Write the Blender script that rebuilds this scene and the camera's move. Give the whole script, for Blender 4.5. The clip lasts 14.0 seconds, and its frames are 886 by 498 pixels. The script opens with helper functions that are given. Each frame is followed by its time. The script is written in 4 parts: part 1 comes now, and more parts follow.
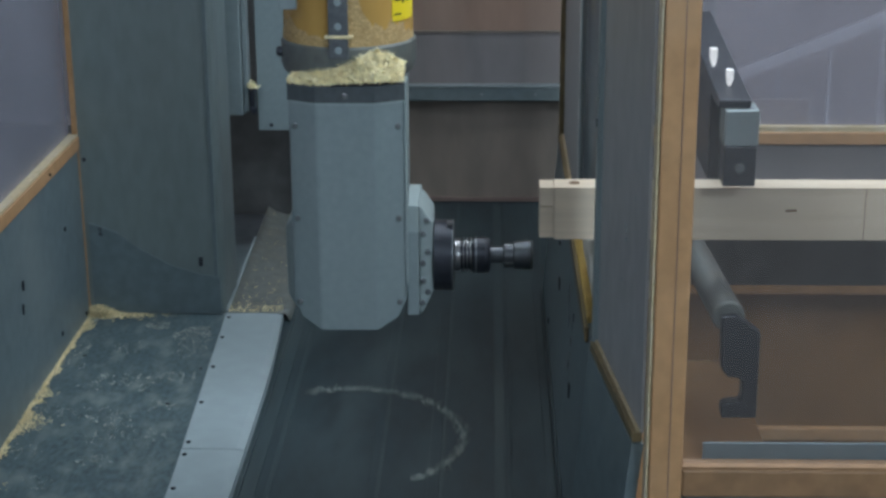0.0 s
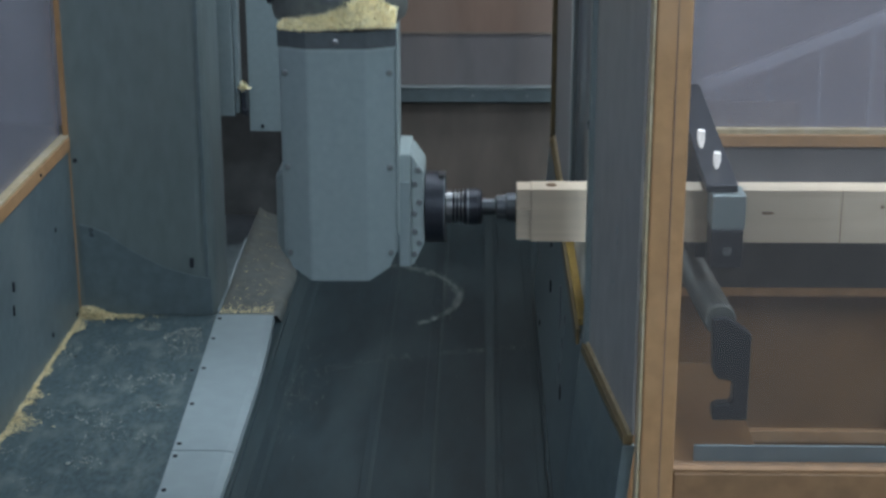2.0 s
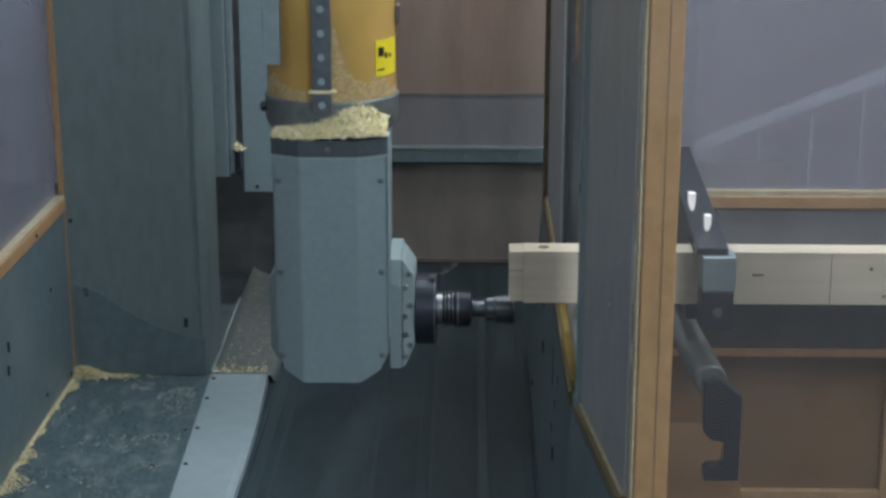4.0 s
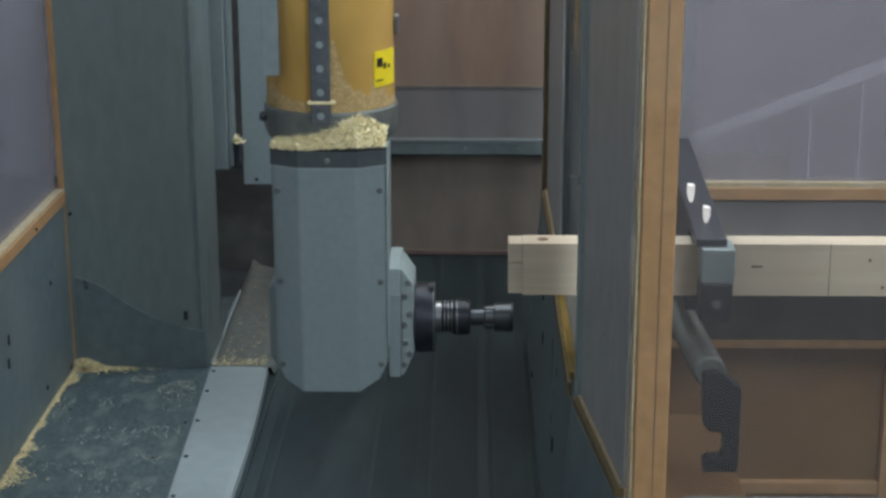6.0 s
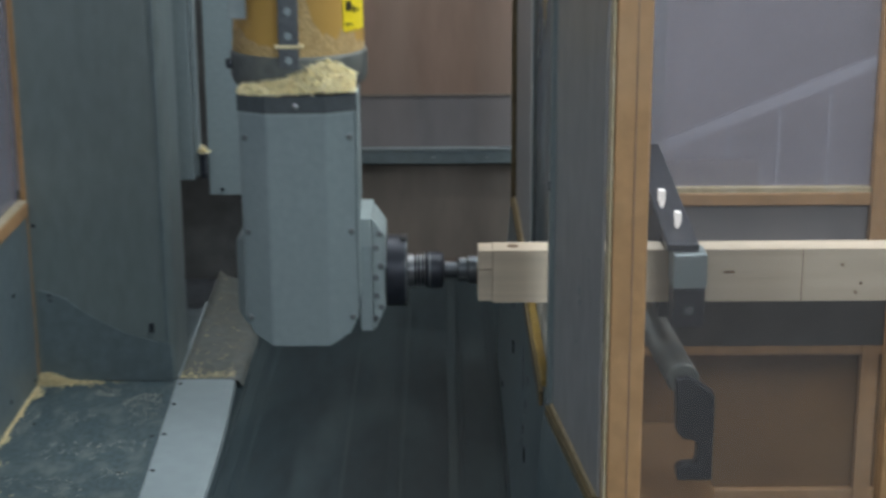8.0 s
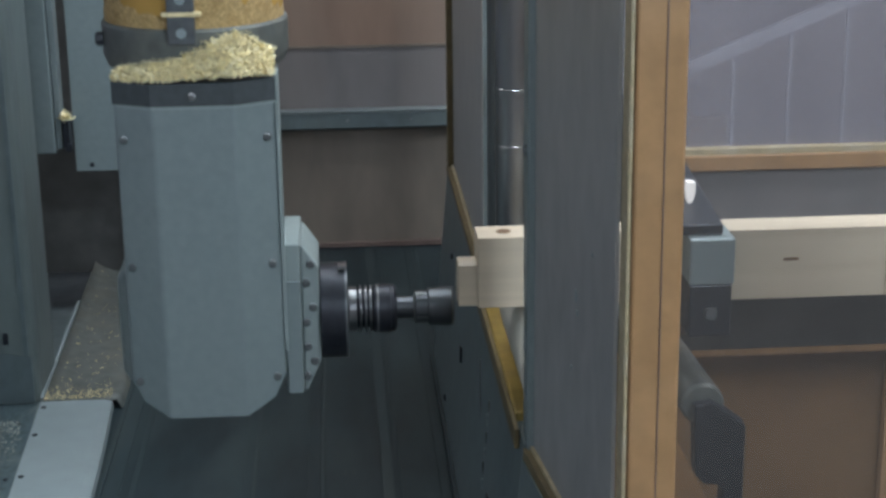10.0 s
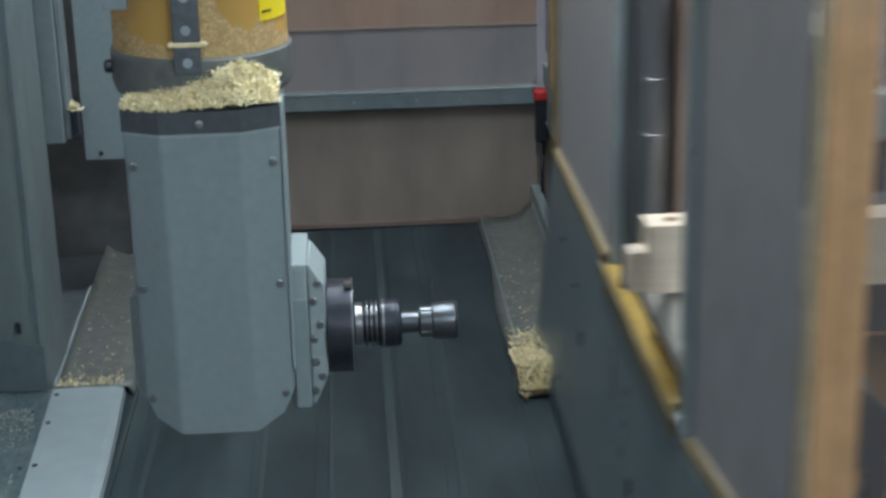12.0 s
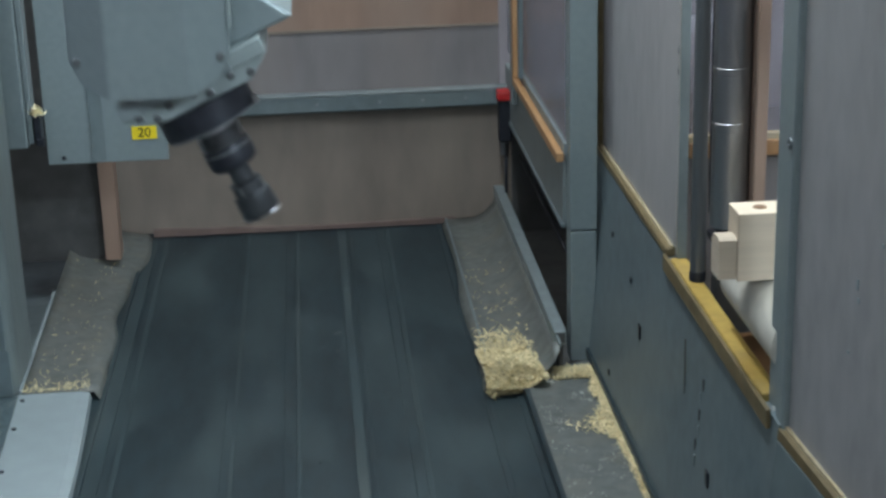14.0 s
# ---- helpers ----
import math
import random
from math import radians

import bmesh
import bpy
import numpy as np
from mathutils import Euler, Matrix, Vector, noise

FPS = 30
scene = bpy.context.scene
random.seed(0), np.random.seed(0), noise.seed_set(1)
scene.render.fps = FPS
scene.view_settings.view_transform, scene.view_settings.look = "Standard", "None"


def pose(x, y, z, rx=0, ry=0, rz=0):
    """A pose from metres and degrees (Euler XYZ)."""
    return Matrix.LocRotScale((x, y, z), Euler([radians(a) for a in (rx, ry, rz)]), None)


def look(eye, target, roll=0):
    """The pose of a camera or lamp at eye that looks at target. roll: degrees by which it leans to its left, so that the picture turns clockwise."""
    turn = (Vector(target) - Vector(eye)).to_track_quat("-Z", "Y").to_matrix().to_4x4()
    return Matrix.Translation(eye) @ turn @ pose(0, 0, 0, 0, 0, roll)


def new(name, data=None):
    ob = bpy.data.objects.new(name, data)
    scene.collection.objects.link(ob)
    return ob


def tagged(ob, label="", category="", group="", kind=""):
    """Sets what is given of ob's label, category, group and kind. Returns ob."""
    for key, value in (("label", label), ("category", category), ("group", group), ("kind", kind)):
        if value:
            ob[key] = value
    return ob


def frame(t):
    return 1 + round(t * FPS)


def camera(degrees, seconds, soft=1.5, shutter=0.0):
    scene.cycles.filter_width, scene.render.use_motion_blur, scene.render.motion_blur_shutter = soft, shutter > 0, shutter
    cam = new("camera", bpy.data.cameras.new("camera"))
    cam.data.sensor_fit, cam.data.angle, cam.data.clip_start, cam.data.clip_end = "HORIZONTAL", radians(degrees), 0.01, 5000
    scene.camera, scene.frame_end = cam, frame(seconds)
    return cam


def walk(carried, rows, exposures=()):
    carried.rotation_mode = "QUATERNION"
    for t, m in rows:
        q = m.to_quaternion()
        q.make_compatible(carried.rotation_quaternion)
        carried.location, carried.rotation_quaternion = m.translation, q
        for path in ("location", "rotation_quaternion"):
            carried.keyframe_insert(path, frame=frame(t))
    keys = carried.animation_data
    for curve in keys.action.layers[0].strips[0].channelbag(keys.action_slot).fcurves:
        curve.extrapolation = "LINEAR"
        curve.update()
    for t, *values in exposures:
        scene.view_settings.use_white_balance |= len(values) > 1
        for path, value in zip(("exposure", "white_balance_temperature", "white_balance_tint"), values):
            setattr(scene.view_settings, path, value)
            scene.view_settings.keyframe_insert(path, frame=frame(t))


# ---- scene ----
cam = camera(30.0, 14.0, soft=2.9, shutter=0.9)
PATH = [
    (0, (0.764, -4.525, 1.677), (0.71, -2.624, 1.058), -0.3),
    (0.5, (0.764, -4.518, 1.683), (0.714, -2.618, 1.06), -0.2),
    (1, (0.769, -4.514, 1.677), (0.719, -2.613, 1.056), -0.2),
    (1.5, (0.766, -4.518, 1.679), (0.72, -2.618, 1.057), -0.3),
    (2, (0.763, -4.523, 1.679), (0.72, -2.622, 1.061), -0.1),
    (2.5, (0.77, -4.516, 1.694), (0.727, -2.615, 1.075), -0.2),
    (3, (0.762, -4.54, 1.698), (0.722, -2.624, 1.125), -0.3),
    (3.2, (0.762, -4.543, 1.699), (0.723, -2.625, 1.148), -0.2),
    (5.5, (0.765, -4.552, 1.698), (0.732, -2.633, 1.138), 0.1),
    (6, (0.765, -4.551, 1.699), (0.73, -2.632, 1.137), -0.1),
    (6.5, (0.768, -4.557, 1.696), (0.732, -2.637, 1.134), -0.1),
    (7, (0.772, -4.558, 1.695), (0.734, -2.638, 1.137), -0.3),
    (7.5, (0.768, -4.553, 1.706), (0.734, -2.633, 1.145), -0.3),
    (8, (0.764, -4.509, 1.677), (0.767, -2.585, 1.129), -0.3),
    (8.5, (0.726, -3.866, 1.515), (0.814, -1.951, 0.946), -0.4),
    (8.7, (0.693, -3.729, 1.419), (0.827, -1.808, 0.879), 0.5),
    (11, (0.73, -3.636, 1.496), (0.833, -1.736, 0.88), -1.3),
    (11.5, (0.715, -3.66, 1.47), (0.822, -1.755, 0.873), -1.0),
    (12, (0.741, -3.674, 1.546), (0.841, -1.78, 0.911), -1.4),
    (12.5, (0.719, -3.674, 1.549), (0.847, -1.782, 0.913), -1.3),
    (13, (0.724, -3.677, 1.547), (0.862, -1.785, 0.914), -1.3),
    (13.5, (0.731, -3.678, 1.549), (0.874, -1.787, 0.915), -1.5),
    (14, (0.732, -3.679, 1.549), (0.878, -1.789, 0.914), -1.6),
]
walk(cam, [(t, look(eye, target, roll)) for t, eye, target, roll in PATH],
     exposures=[(0, -0.02, 6250, 8), (0.7, -0.07, 6200, 8), (3.2, -0.08, 6200, 8), (5.3, -0.06, 6750, 9), (8.7, -0.03, 6800, 10), (10.8, 0.12, 6500, 10), (11.5, 0.14, 6500, 10), (12.5, 0.18, 6600, 8), (14, 0.18, 6600, 8)])

# ---- light ----
world = bpy.data.worlds.new("hall")
scene.world = world
world.use_nodes = True
world.node_tree.nodes["Background"].inputs[0].default_value = (0.50, 0.62, 0.74, 1)
world.node_tree.nodes["Background"].inputs[1].default_value = 0.125


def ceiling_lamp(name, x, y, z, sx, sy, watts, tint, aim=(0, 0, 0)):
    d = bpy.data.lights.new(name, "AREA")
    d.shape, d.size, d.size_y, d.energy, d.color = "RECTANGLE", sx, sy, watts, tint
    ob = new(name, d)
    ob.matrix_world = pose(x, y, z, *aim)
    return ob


# None of these lamps is in view; all are added to light the machine.
ceiling_lamp("unseen_hall_lamp", 3.0, -5.6, 3.35, 1.6, 0.5, 160, (0.78, 0.94, 1.08), (60, 0, 28))
# Weak fill from the front left.
ceiling_lamp("unseen_hall_lamp", -0.8, -6.0, 3.35, 2.4, 0.5, 60, (0.78, 0.94, 1.08), (48, 0, -10))
ceiling_lamp("unseen_hall_lamp", 0.5, 0.3, 3.35, 3.0, 0.5, 12, (0.78, 0.94, 1.08))
ceiling_lamp("unseen_hall_lamp", 3.2, -0.6, 3.35, 0.5, 3.0, 80, (0.90, 0.95, 1.0))
# Added strip lamp that reaches the tool only once the wall slides.
ceiling_lamp("added_machine_lamp", 1.05, -0.7, 2.46, 0.12, 1.4, 31, (0.80, 0.94, 1.06))

# ---- materials ----


def mat(name, color, rough=0.5, metal=0.0, vary=0.12, grain=40.0, stain=None, stain_scale=4.0, stain_amount=0.5,
        bump=0.001, stretch=(1, 1, 1), spec=0.5, emit=0.0, piece=0.0):
    m = bpy.data.materials.new(name)
    m.use_nodes = True
    nt = m.node_tree
    n, l = nt.nodes, nt.links
    b = n["Principled BSDF"]
    b.inputs["Roughness"].default_value, b.inputs["Metallic"].default_value = rough, metal
    b.inputs["Specular IOR Level"].default_value = spec
    tc = n.new("ShaderNodeTexCoord")
    mp = n.new("ShaderNodeMapping")
    mp.inputs["Scale"].default_value = stretch
    l.new(tc.outputs["Object"], mp.inputs[0])
    fine = n.new("ShaderNodeTexNoise")
    fine.inputs["Scale"].default_value, fine.inputs["Detail"].default_value = grain, 5
    l.new(mp.outputs[0], fine.inputs["Vector"])
    big = n.new("ShaderNodeTexNoise")
    big.inputs["Scale"].default_value, big.inputs["Detail"].default_value = stain_scale, 6
    l.new(mp.outputs[0], big.inputs["Vector"])
    ramp = n.new("ShaderNodeValToRGB")
    c = Vector(color)
    lo, hi = c * (1 - vary), c * (1 + vary)
    ramp.color_ramp.elements[0].position, ramp.color_ramp.elements[1].position = 0.3, 0.7
    ramp.color_ramp.elements[0].color, ramp.color_ramp.elements[1].color = (*lo, 1), (*hi, 1)
    l.new(fine.outputs[0], ramp.inputs[0])
    mix = n.new("ShaderNodeMix")
    mix.data_type = "RGBA"
    r2 = n.new("ShaderNodeValToRGB")
    r2.color_ramp.elements[0].position, r2.color_ramp.elements[1].position = 0.48, 0.72
    r2.color_ramp.elements[0].color, r2.color_ramp.elements[1].color = (0, 0, 0, 1), (stain_amount,) * 3 + (1,)
    l.new(big.outputs[0], r2.inputs[0])
    l.new(r2.outputs[0], mix.inputs[0])
    l.new(ramp.outputs[0], mix.inputs[6])
    mix.inputs[7].default_value = (*(stain or tuple(c * 0.8)), 1)
    out = mix.outputs[2]
    if piece:
        info = n.new("ShaderNodeNewGeometry")
        hsv = n.new("ShaderNodeHueSaturation")
        mr = n.new("ShaderNodeMapRange")
        mr.inputs[3].default_value, mr.inputs[4].default_value = 1 - piece, 1 + piece
        l.new(info.outputs["Random Per Island"], mr.inputs[0])
        l.new(mr.outputs[0], hsv.inputs["Value"])
        l.new(out, hsv.inputs["Color"])
        out = hsv.outputs[0]
    l.new(out, b.inputs["Base Color"])
    rr = n.new("ShaderNodeMapRange")
    rr.inputs[3].default_value, rr.inputs[4].default_value = max(rough - 0.1, 0.03), min(rough + 0.12, 1)
    l.new(big.outputs[0], rr.inputs[0])
    l.new(rr.outputs[0], b.inputs["Roughness"])
    if bump:
        bp = n.new("ShaderNodeBump")
        bp.inputs["Strength"].default_value, bp.inputs["Distance"].default_value = 0.4, bump
        l.new(fine.outputs[0], bp.inputs["Height"])
        l.new(bp.outputs[0], b.inputs["Normal"])
    if emit:
        b.inputs["Emission Color"].default_value, b.inputs["Emission Strength"].default_value = (*color, 1), emit
    return m


STEEL = mat("galvanised_steel", (0.23, 0.275, 0.285), 0.42, 0.35, 0.10, 30, (0.30, 0.33, 0.32), 3, 0.5, 0.001)
STEEL_BLUE = mat("bluish_steel", (0.150, 0.192, 0.208), 0.42, 0.3, 0.12, 26, (0.21, 0.245, 0.245), 3, 0.6, 0.001)
STEEL_DUSTY = mat("dusty_steel", (0.125, 0.138, 0.132), 0.5, 0.25, 0.2, 34, (0.185, 0.18, 0.15), 11, 0.7, 0.0015)
DECK = mat("scuffed_deck_sheet", (0.066, 0.098, 0.108), 0.5, 0.15, 0.30, 55, (0.165, 0.20, 0.19), 13, 0.85, 0.0015, (1.6, 0.8, 1))
STRIP = mat("pale_plastic_plate", (0.25, 0.300, 0.315), 0.5, 0.0, 0.05, 20, (0.215, 0.26, 0.27), 2, 0.5, 0.0005)
HEAD = mat("grey_painted_cover", (0.232, 0.282, 0.292), 0.38, 0.3, 0.05, 60, (0.22, 0.265, 0.275), 3, 0.4, 0.0006)
HEAD_LIGHT = mat("light_grey_cast_metal", (0.28, 0.335, 0.335), 0.45, 0.15, 0.06, 60, (0.24, 0.28, 0.28), 6, 0.4, 0.0006)
BAND = mat("dark_rubber_band", (0.05, 0.06, 0.066), 0.6, 0, 0.15, 60)
BLACK = mat("blackened_steel", (0.028, 0.032, 0.042), 0.38, 0.5, 0.2, 60)
CHROME = mat("ground_steel", (0.30, 0.31, 0.32), 0.30, 1.0, 0.08, 30)
CYL = mat("drawn_steel_tube", (0.15, 0.165, 0.175), 0.32, 0.6, 0.2, 12, (0.2, 0.21, 0.21), 5, 0.5, 0.001, (1, 1, 0.15))
# Dark colour for small parts, and for shade painted into recesses and voids.
DARK = mat("void_shade_and_dark_parts", (0.075, 0.076, 0.076), 0.7, 0, 0.3, 12)
OCHRE = mat("ochre_painted_steel", (0.385, 0.218, 0.102), 0.5, 0, 0.12, 30, (0.43, 0.27, 0.15), 6, 0.5, 0.001)
# Ochre darkened in place of the weaker light low on the frame.
OCHRE_DIM = mat("dimmed_ochre_steel", (0.24, 0.135, 0.066), 0.55, 0, 0.15, 30, (0.19, 0.115, 0.06), 6, 0.6, 0.001)
OCHRE_EDGE = mat("worn_ochre_edge", (0.46, 0.38, 0.24), 0.5, 0, 0.2, 60, (0.5, 0.45, 0.35), 18, 0.8, 0.001)
YELLOW = mat("yellow_ledge_paint", (0.40, 0.27, 0.065), 0.45, 0, 0.14, 40, (0.26, 0.19, 0.08), 9, 0.8, 0.001)
BROWN = mat("brown_film_faced_board", (0.16, 0.115, 0.10), 0.5, 0, 0.12, 14, (0.21, 0.16, 0.14), 4, 0.8, 0.001, (1, 1, 0.35))
BROWN_PALE = mat("dusty_brown_board", (0.205, 0.172, 0.145), 0.6, 0, 0.12, 14, (0.25, 0.21, 0.175), 5, 0.8, 0.001, (1, 1, 0.35))
RED_BROWN = mat("red_brown_board", (0.28, 0.190, 0.145), 0.5, 0, 0.14, 14, (0.29, 0.215, 0.175), 4, 0.8, 0.001, (1, 1, 0.25))
PLUM = mat("plum_grey_board", (0.195, 0.183, 0.187), 0.5, 0, 0.12, 14, (0.225, 0.20, 0.195), 4, 0.8, 0.001, (1, 1, 0.3))
OCHRE_BOARD = mat("ochre_brown_board", (0.165, 0.087, 0.034), 0.45, 0, 0.12, 10, (0.21, 0.12, 0.055), 3, 0.8, 0.001)
BELT = mat("rubber_belt", (0.012, 0.024, 0.030), 0.5, 0, 0.25, 30, (0.036, 0.056, 0.061), 6, 0.8, 0.002, (1, 0.30, 1))
BELT_PALE = mat("worn_rubber_rib", (0.023, 0.039, 0.045), 0.5, 0, 0.25, 30, (0.048, 0.064, 0.065), 8, 0.8, 0.002, (1, 0.15, 1))
WOOD = mat("pale_spruce", (0.55, 0.465, 0.36), 0.55, 0, 0.10, 18, (0.50, 0.40, 0.29), 5, 0.5, 0.001, (0.12, 1, 3))
KNOT = mat("dark_knot", (0.14, 0.075, 0.035), 0.6, 0, 0.3, 60)
CHIPS = mat("fresh_wood_chips", (0.88, 0.80, 0.54), 0.7, 0, 0.10, 60, (0.76, 0.62, 0.33), 30, 0.5, 0.002, piece=0.17)
CHIPS_OLD = mat("settled_wood_dust", (0.66, 0.565, 0.34), 0.8, 0, 0.15, 60, (0.58, 0.46, 0.22), 20, 0.6, 0.001, piece=0.25)
WHITE = mat("white_plastic", (0.86, 0.87, 0.86), 0.4, 0, 0.03, 30)
ROLLER = mat("cream_roller", (0.52, 0.50, 0.44), 0.45, 0, 0.04, 20, (0.44, 0.42, 0.36), 4, 0.5)
RED = mat("red_button", (0.42, 0.02, 0.02), 0.4, 0, 0.05, 20)
LABEL = mat("yellow_label", (0.80, 0.62, 0.02), 0.45, 0, 0.03, 20)
INK = mat("black_ink", (0.01, 0.01, 0.01), 0.5, 0, 0.1, 20)
CONCRETE = mat("concrete_floor", (0.22, 0.22, 0.21), 0.7, 0, 0.15, 8, (0.17, 0.17, 0.16), 1.2, 0.6)
HALL = mat("hall_wall_paint", (0.47, 0.45, 0.49), 0.7, 0, 0.06, 4, (0.40, 0.38, 0.425), 0.8, 0.6)
CEIL = mat("hall_ceiling_paint", (0.45, 0.46, 0.47), 0.7, 0, 0.06, 4)
RAILING = mat("pale_blue_paint", (0.50, 0.53, 0.61), 0.5, 0, 0.05, 10)
TUBE_DUST = mat("clinging_sawdust", (0.42, 0.29, 0.13), 0.8, 0, 0.35, 220, (0.30, 0.19, 0.07), 60, 0.8, 0.001)
SCUFF = mat("pale_dust", (0.29, 0.315, 0.285), 0.8, 0, 0.15, 60, (0.25, 0.25, 0.20), 20, 0.5, 0.001, piece=0.3)
BELT_DUST = mat("trodden_dust", (0.075, 0.088, 0.080), 0.8, 0, 0.2, 60, bump=0.0005)
PANEL = mat("plum_grey_sheet", (0.345, 0.345, 0.35), 0.45, 0.15, 0.10, 30, (0.40, 0.395, 0.40), 3, 0.7, 0.001, (1, 1, 0.4))
COLUMN = mat("grey_green_column_sheet", (0.182, 0.220, 0.222), 0.45, 0.25, 0.08, 30, (0.20, 0.235, 0.235), 3, 0.6, 0.001, (1, 1, 0.4))
OLIVE = mat("worn_olive_edge", (0.145, 0.108, 0.052), 0.5, 0, 0.2, 40, (0.21, 0.155, 0.075), 12, 0.8, 0.001)
BARREL = mat("polished_cylinder", (0.36, 0.37, 0.38), 0.27, 0.95, 0.10, 14, (0.20, 0.21, 0.21), 7, 0.5, 0.0003, (1, 1, 0.1))
CUTTER = mat("worn_cutter_steel", (0.10, 0.11, 0.12), 0.3, 0.8, 0.1, 40, bump=0.0003)
BOLT = mat("bright_zinc_bolt", (0.62, 0.62, 0.60), 0.35, 0.7, 0.1, 60)
STRAP = mat("grey_strap", (0.085, 0.095, 0.105), 0.5, 0.2, 0.2, 60, (0.13, 0.13, 0.13), 20, 0.6)
# Glows in place of bright light seen through gaps at the clamp.
GAP_GLOW = mat("white_gap_glow", (0.9, 0.9, 0.9), 0.4, emit=0.6)
LAMP = mat("lit_tube", (1, 1, 1), 0.5, emit=6.0)


def clear(name, tint, rough, alpha):
    m = bpy.data.materials.new(name)
    m.use_nodes = True
    nt = m.node_tree
    n, l = nt.nodes, nt.links
    b = n["Principled BSDF"]
    b.inputs["Base Color"].default_value = (*tint, 1)
    b.inputs["Roughness"].default_value = rough
    tr = n.new("ShaderNodeBsdfTransparent")
    tr.inputs[0].default_value = (*[0.75 + 0.25 * c for c in tint], 1)
    tc = n.new("ShaderNodeTexCoord")
    noi = n.new("ShaderNodeTexNoise")
    noi.inputs["Scale"].default_value, noi.inputs["Detail"].default_value = 2.5, 6
    l.new(tc.outputs["Object"], noi.inputs["Vector"])
    mr = n.new("ShaderNodeMapRange")
    mr.inputs[1].default_value, mr.inputs[2].default_value = 0.3, 0.7
    mr.inputs[3].default_value, mr.inputs[4].default_value = alpha * 0.7, alpha * 1.3
    l.new(noi.outputs[0], mr.inputs[0])
    mx = n.new("ShaderNodeMixShader")
    l.new(mr.outputs[0], mx.inputs[0])
    l.new(tr.outputs[0], mx.inputs[1])
    l.new(b.outputs[0], mx.inputs[2])
    l.new(mx.outputs[0], n["Material Output"].inputs[0])
    return m


GLASS = clear("dusty_plexiglass", (0.54, 0.51, 0.50), 0.15, 0.05)
GLASS_SIDE = clear("hazy_side_pane", (0.30, 0.30, 0.355), 0.25, 0.5)
GLASS_REAR = clear("smeared_rear_pane", (0.45, 0.43, 0.49), 0.2, 0.34)
TUBE = clear("amber_plastic_tube", (0.60, 0.365, 0.10), 0.25, 0.82)

# ---- building helpers ----


def box(bm, x0, x1, y0, y1, z0, z1, bevel=0.0):
    vs = [bm.verts.new((x, y, z)) for x in (x0, x1) for y in (y0, y1) for z in (z0, z1)]
    fs = [bm.faces.new([vs[i] for i in f]) for f in ((0, 1, 3, 2), (4, 6, 7, 5), (0, 4, 5, 1), (2, 3, 7, 6), (0, 2, 6, 4), (1, 5, 7, 3))]
    if bevel:
        es = list({e for f in fs for e in f.edges})
        bmesh.ops.bevel(bm, geom=es, offset=bevel, segments=2, affect="EDGES", profile=0.5)
    return bm


def bx(*a, bevel=0.0):
    return box(bmesh.new(), *a, bevel=bevel)


def prism(pts, a, b, axis="y", bevel=0.0):
    """A polygon swept from a to b along an axis. pts: (x, z) for y, (y, z) for x, (x, y) for z."""
    bm = bmesh.new()

    def at(p, s):
        return {"y": (p[0], s, p[1]), "x": (s, p[0], p[1]), "z": (p[0], p[1], s)}[axis]
    lo = [bm.verts.new(at(p, a)) for p in pts]
    hi = [bm.verts.new(at(p, b)) for p in pts]
    n = len(pts)
    bm.faces.new(lo)
    bm.faces.new(hi[::-1])
    for i in range(n):
        bm.faces.new((lo[i], hi[i], hi[(i + 1) % n], lo[(i + 1) % n]))
    bmesh.ops.recalc_face_normals(bm, faces=bm.faces)
    if bevel:
        bmesh.ops.bevel(bm, geom=list(bm.edges), offset=bevel, segments=2, affect="EDGES", profile=0.5)
    return bm


def lathe(rows, axis="x", center=(0, 0, 0), seg=32, smooth=True):
    """A turned body: rows of (place along the axis, radius)."""
    bm = bmesh.new()
    rings = []
    for s, r in rows:
        ring = []
        for k in range(seg):
            a = 2 * math.pi * k / seg
            u, v = r * math.cos(a), r * math.sin(a)
            p = {"x": (s, u, v), "y": (u, s, v), "z": (u, v, s)}[axis]
            ring.append(bm.verts.new(Vector(p) + Vector(center)))
        rings.append(ring)
    for r0, r1 in zip(rings, rings[1:]):
        for k in range(seg):
            f = bm.faces.new((r0[k], r0[(k + 1) % seg], r1[(k + 1) % seg], r1[k]))
            f.smooth = smooth
    bm.faces.new(rings[0])
    bm.faces.new(rings[-1][::-1])
    bmesh.ops.recalc_face_normals(bm, faces=bm.faces)
    for e in bm.edges:
        if len(e.link_faces) == 2 and e.calc_face_angle(0) > 0.6:
            e.smooth = False
    return bm


def mesh_of(name, bm, material):
    me = bpy.data.meshes.new(name)
    bm.to_mesh(me)
    bm.free()
    me.materials.append(material)
    return me


def part(name, bm, material, parent, label=""):
    ob = new(name, mesh_of(name, bm, material))
    ob.parent = parent
    return tagged(ob, label)


def thing(name, label, category, at=(0, 0, 0), group="", kind=""):
    ob = new(name)
    ob.location = at
    return tagged(ob, label, category, group, kind)


def solid(name, bm, material, label="", category="", kind="", group=""):
    return tagged(new(name, mesh_of(name, bm, material)), label, category, group, kind)


def screw(parent, x, y, z, axis="y", r=0.005, material=None, sign=-1):
    rows = [(0, r), (sign * 0.003, r), (sign * 0.004, r * 0.7), (sign * 0.0041, r * 0.45), (sign * 0.0025, r * 0.4)]
    return part("screw", lathe(rows, axis, (x, y, z), 10), material or CYL, parent)


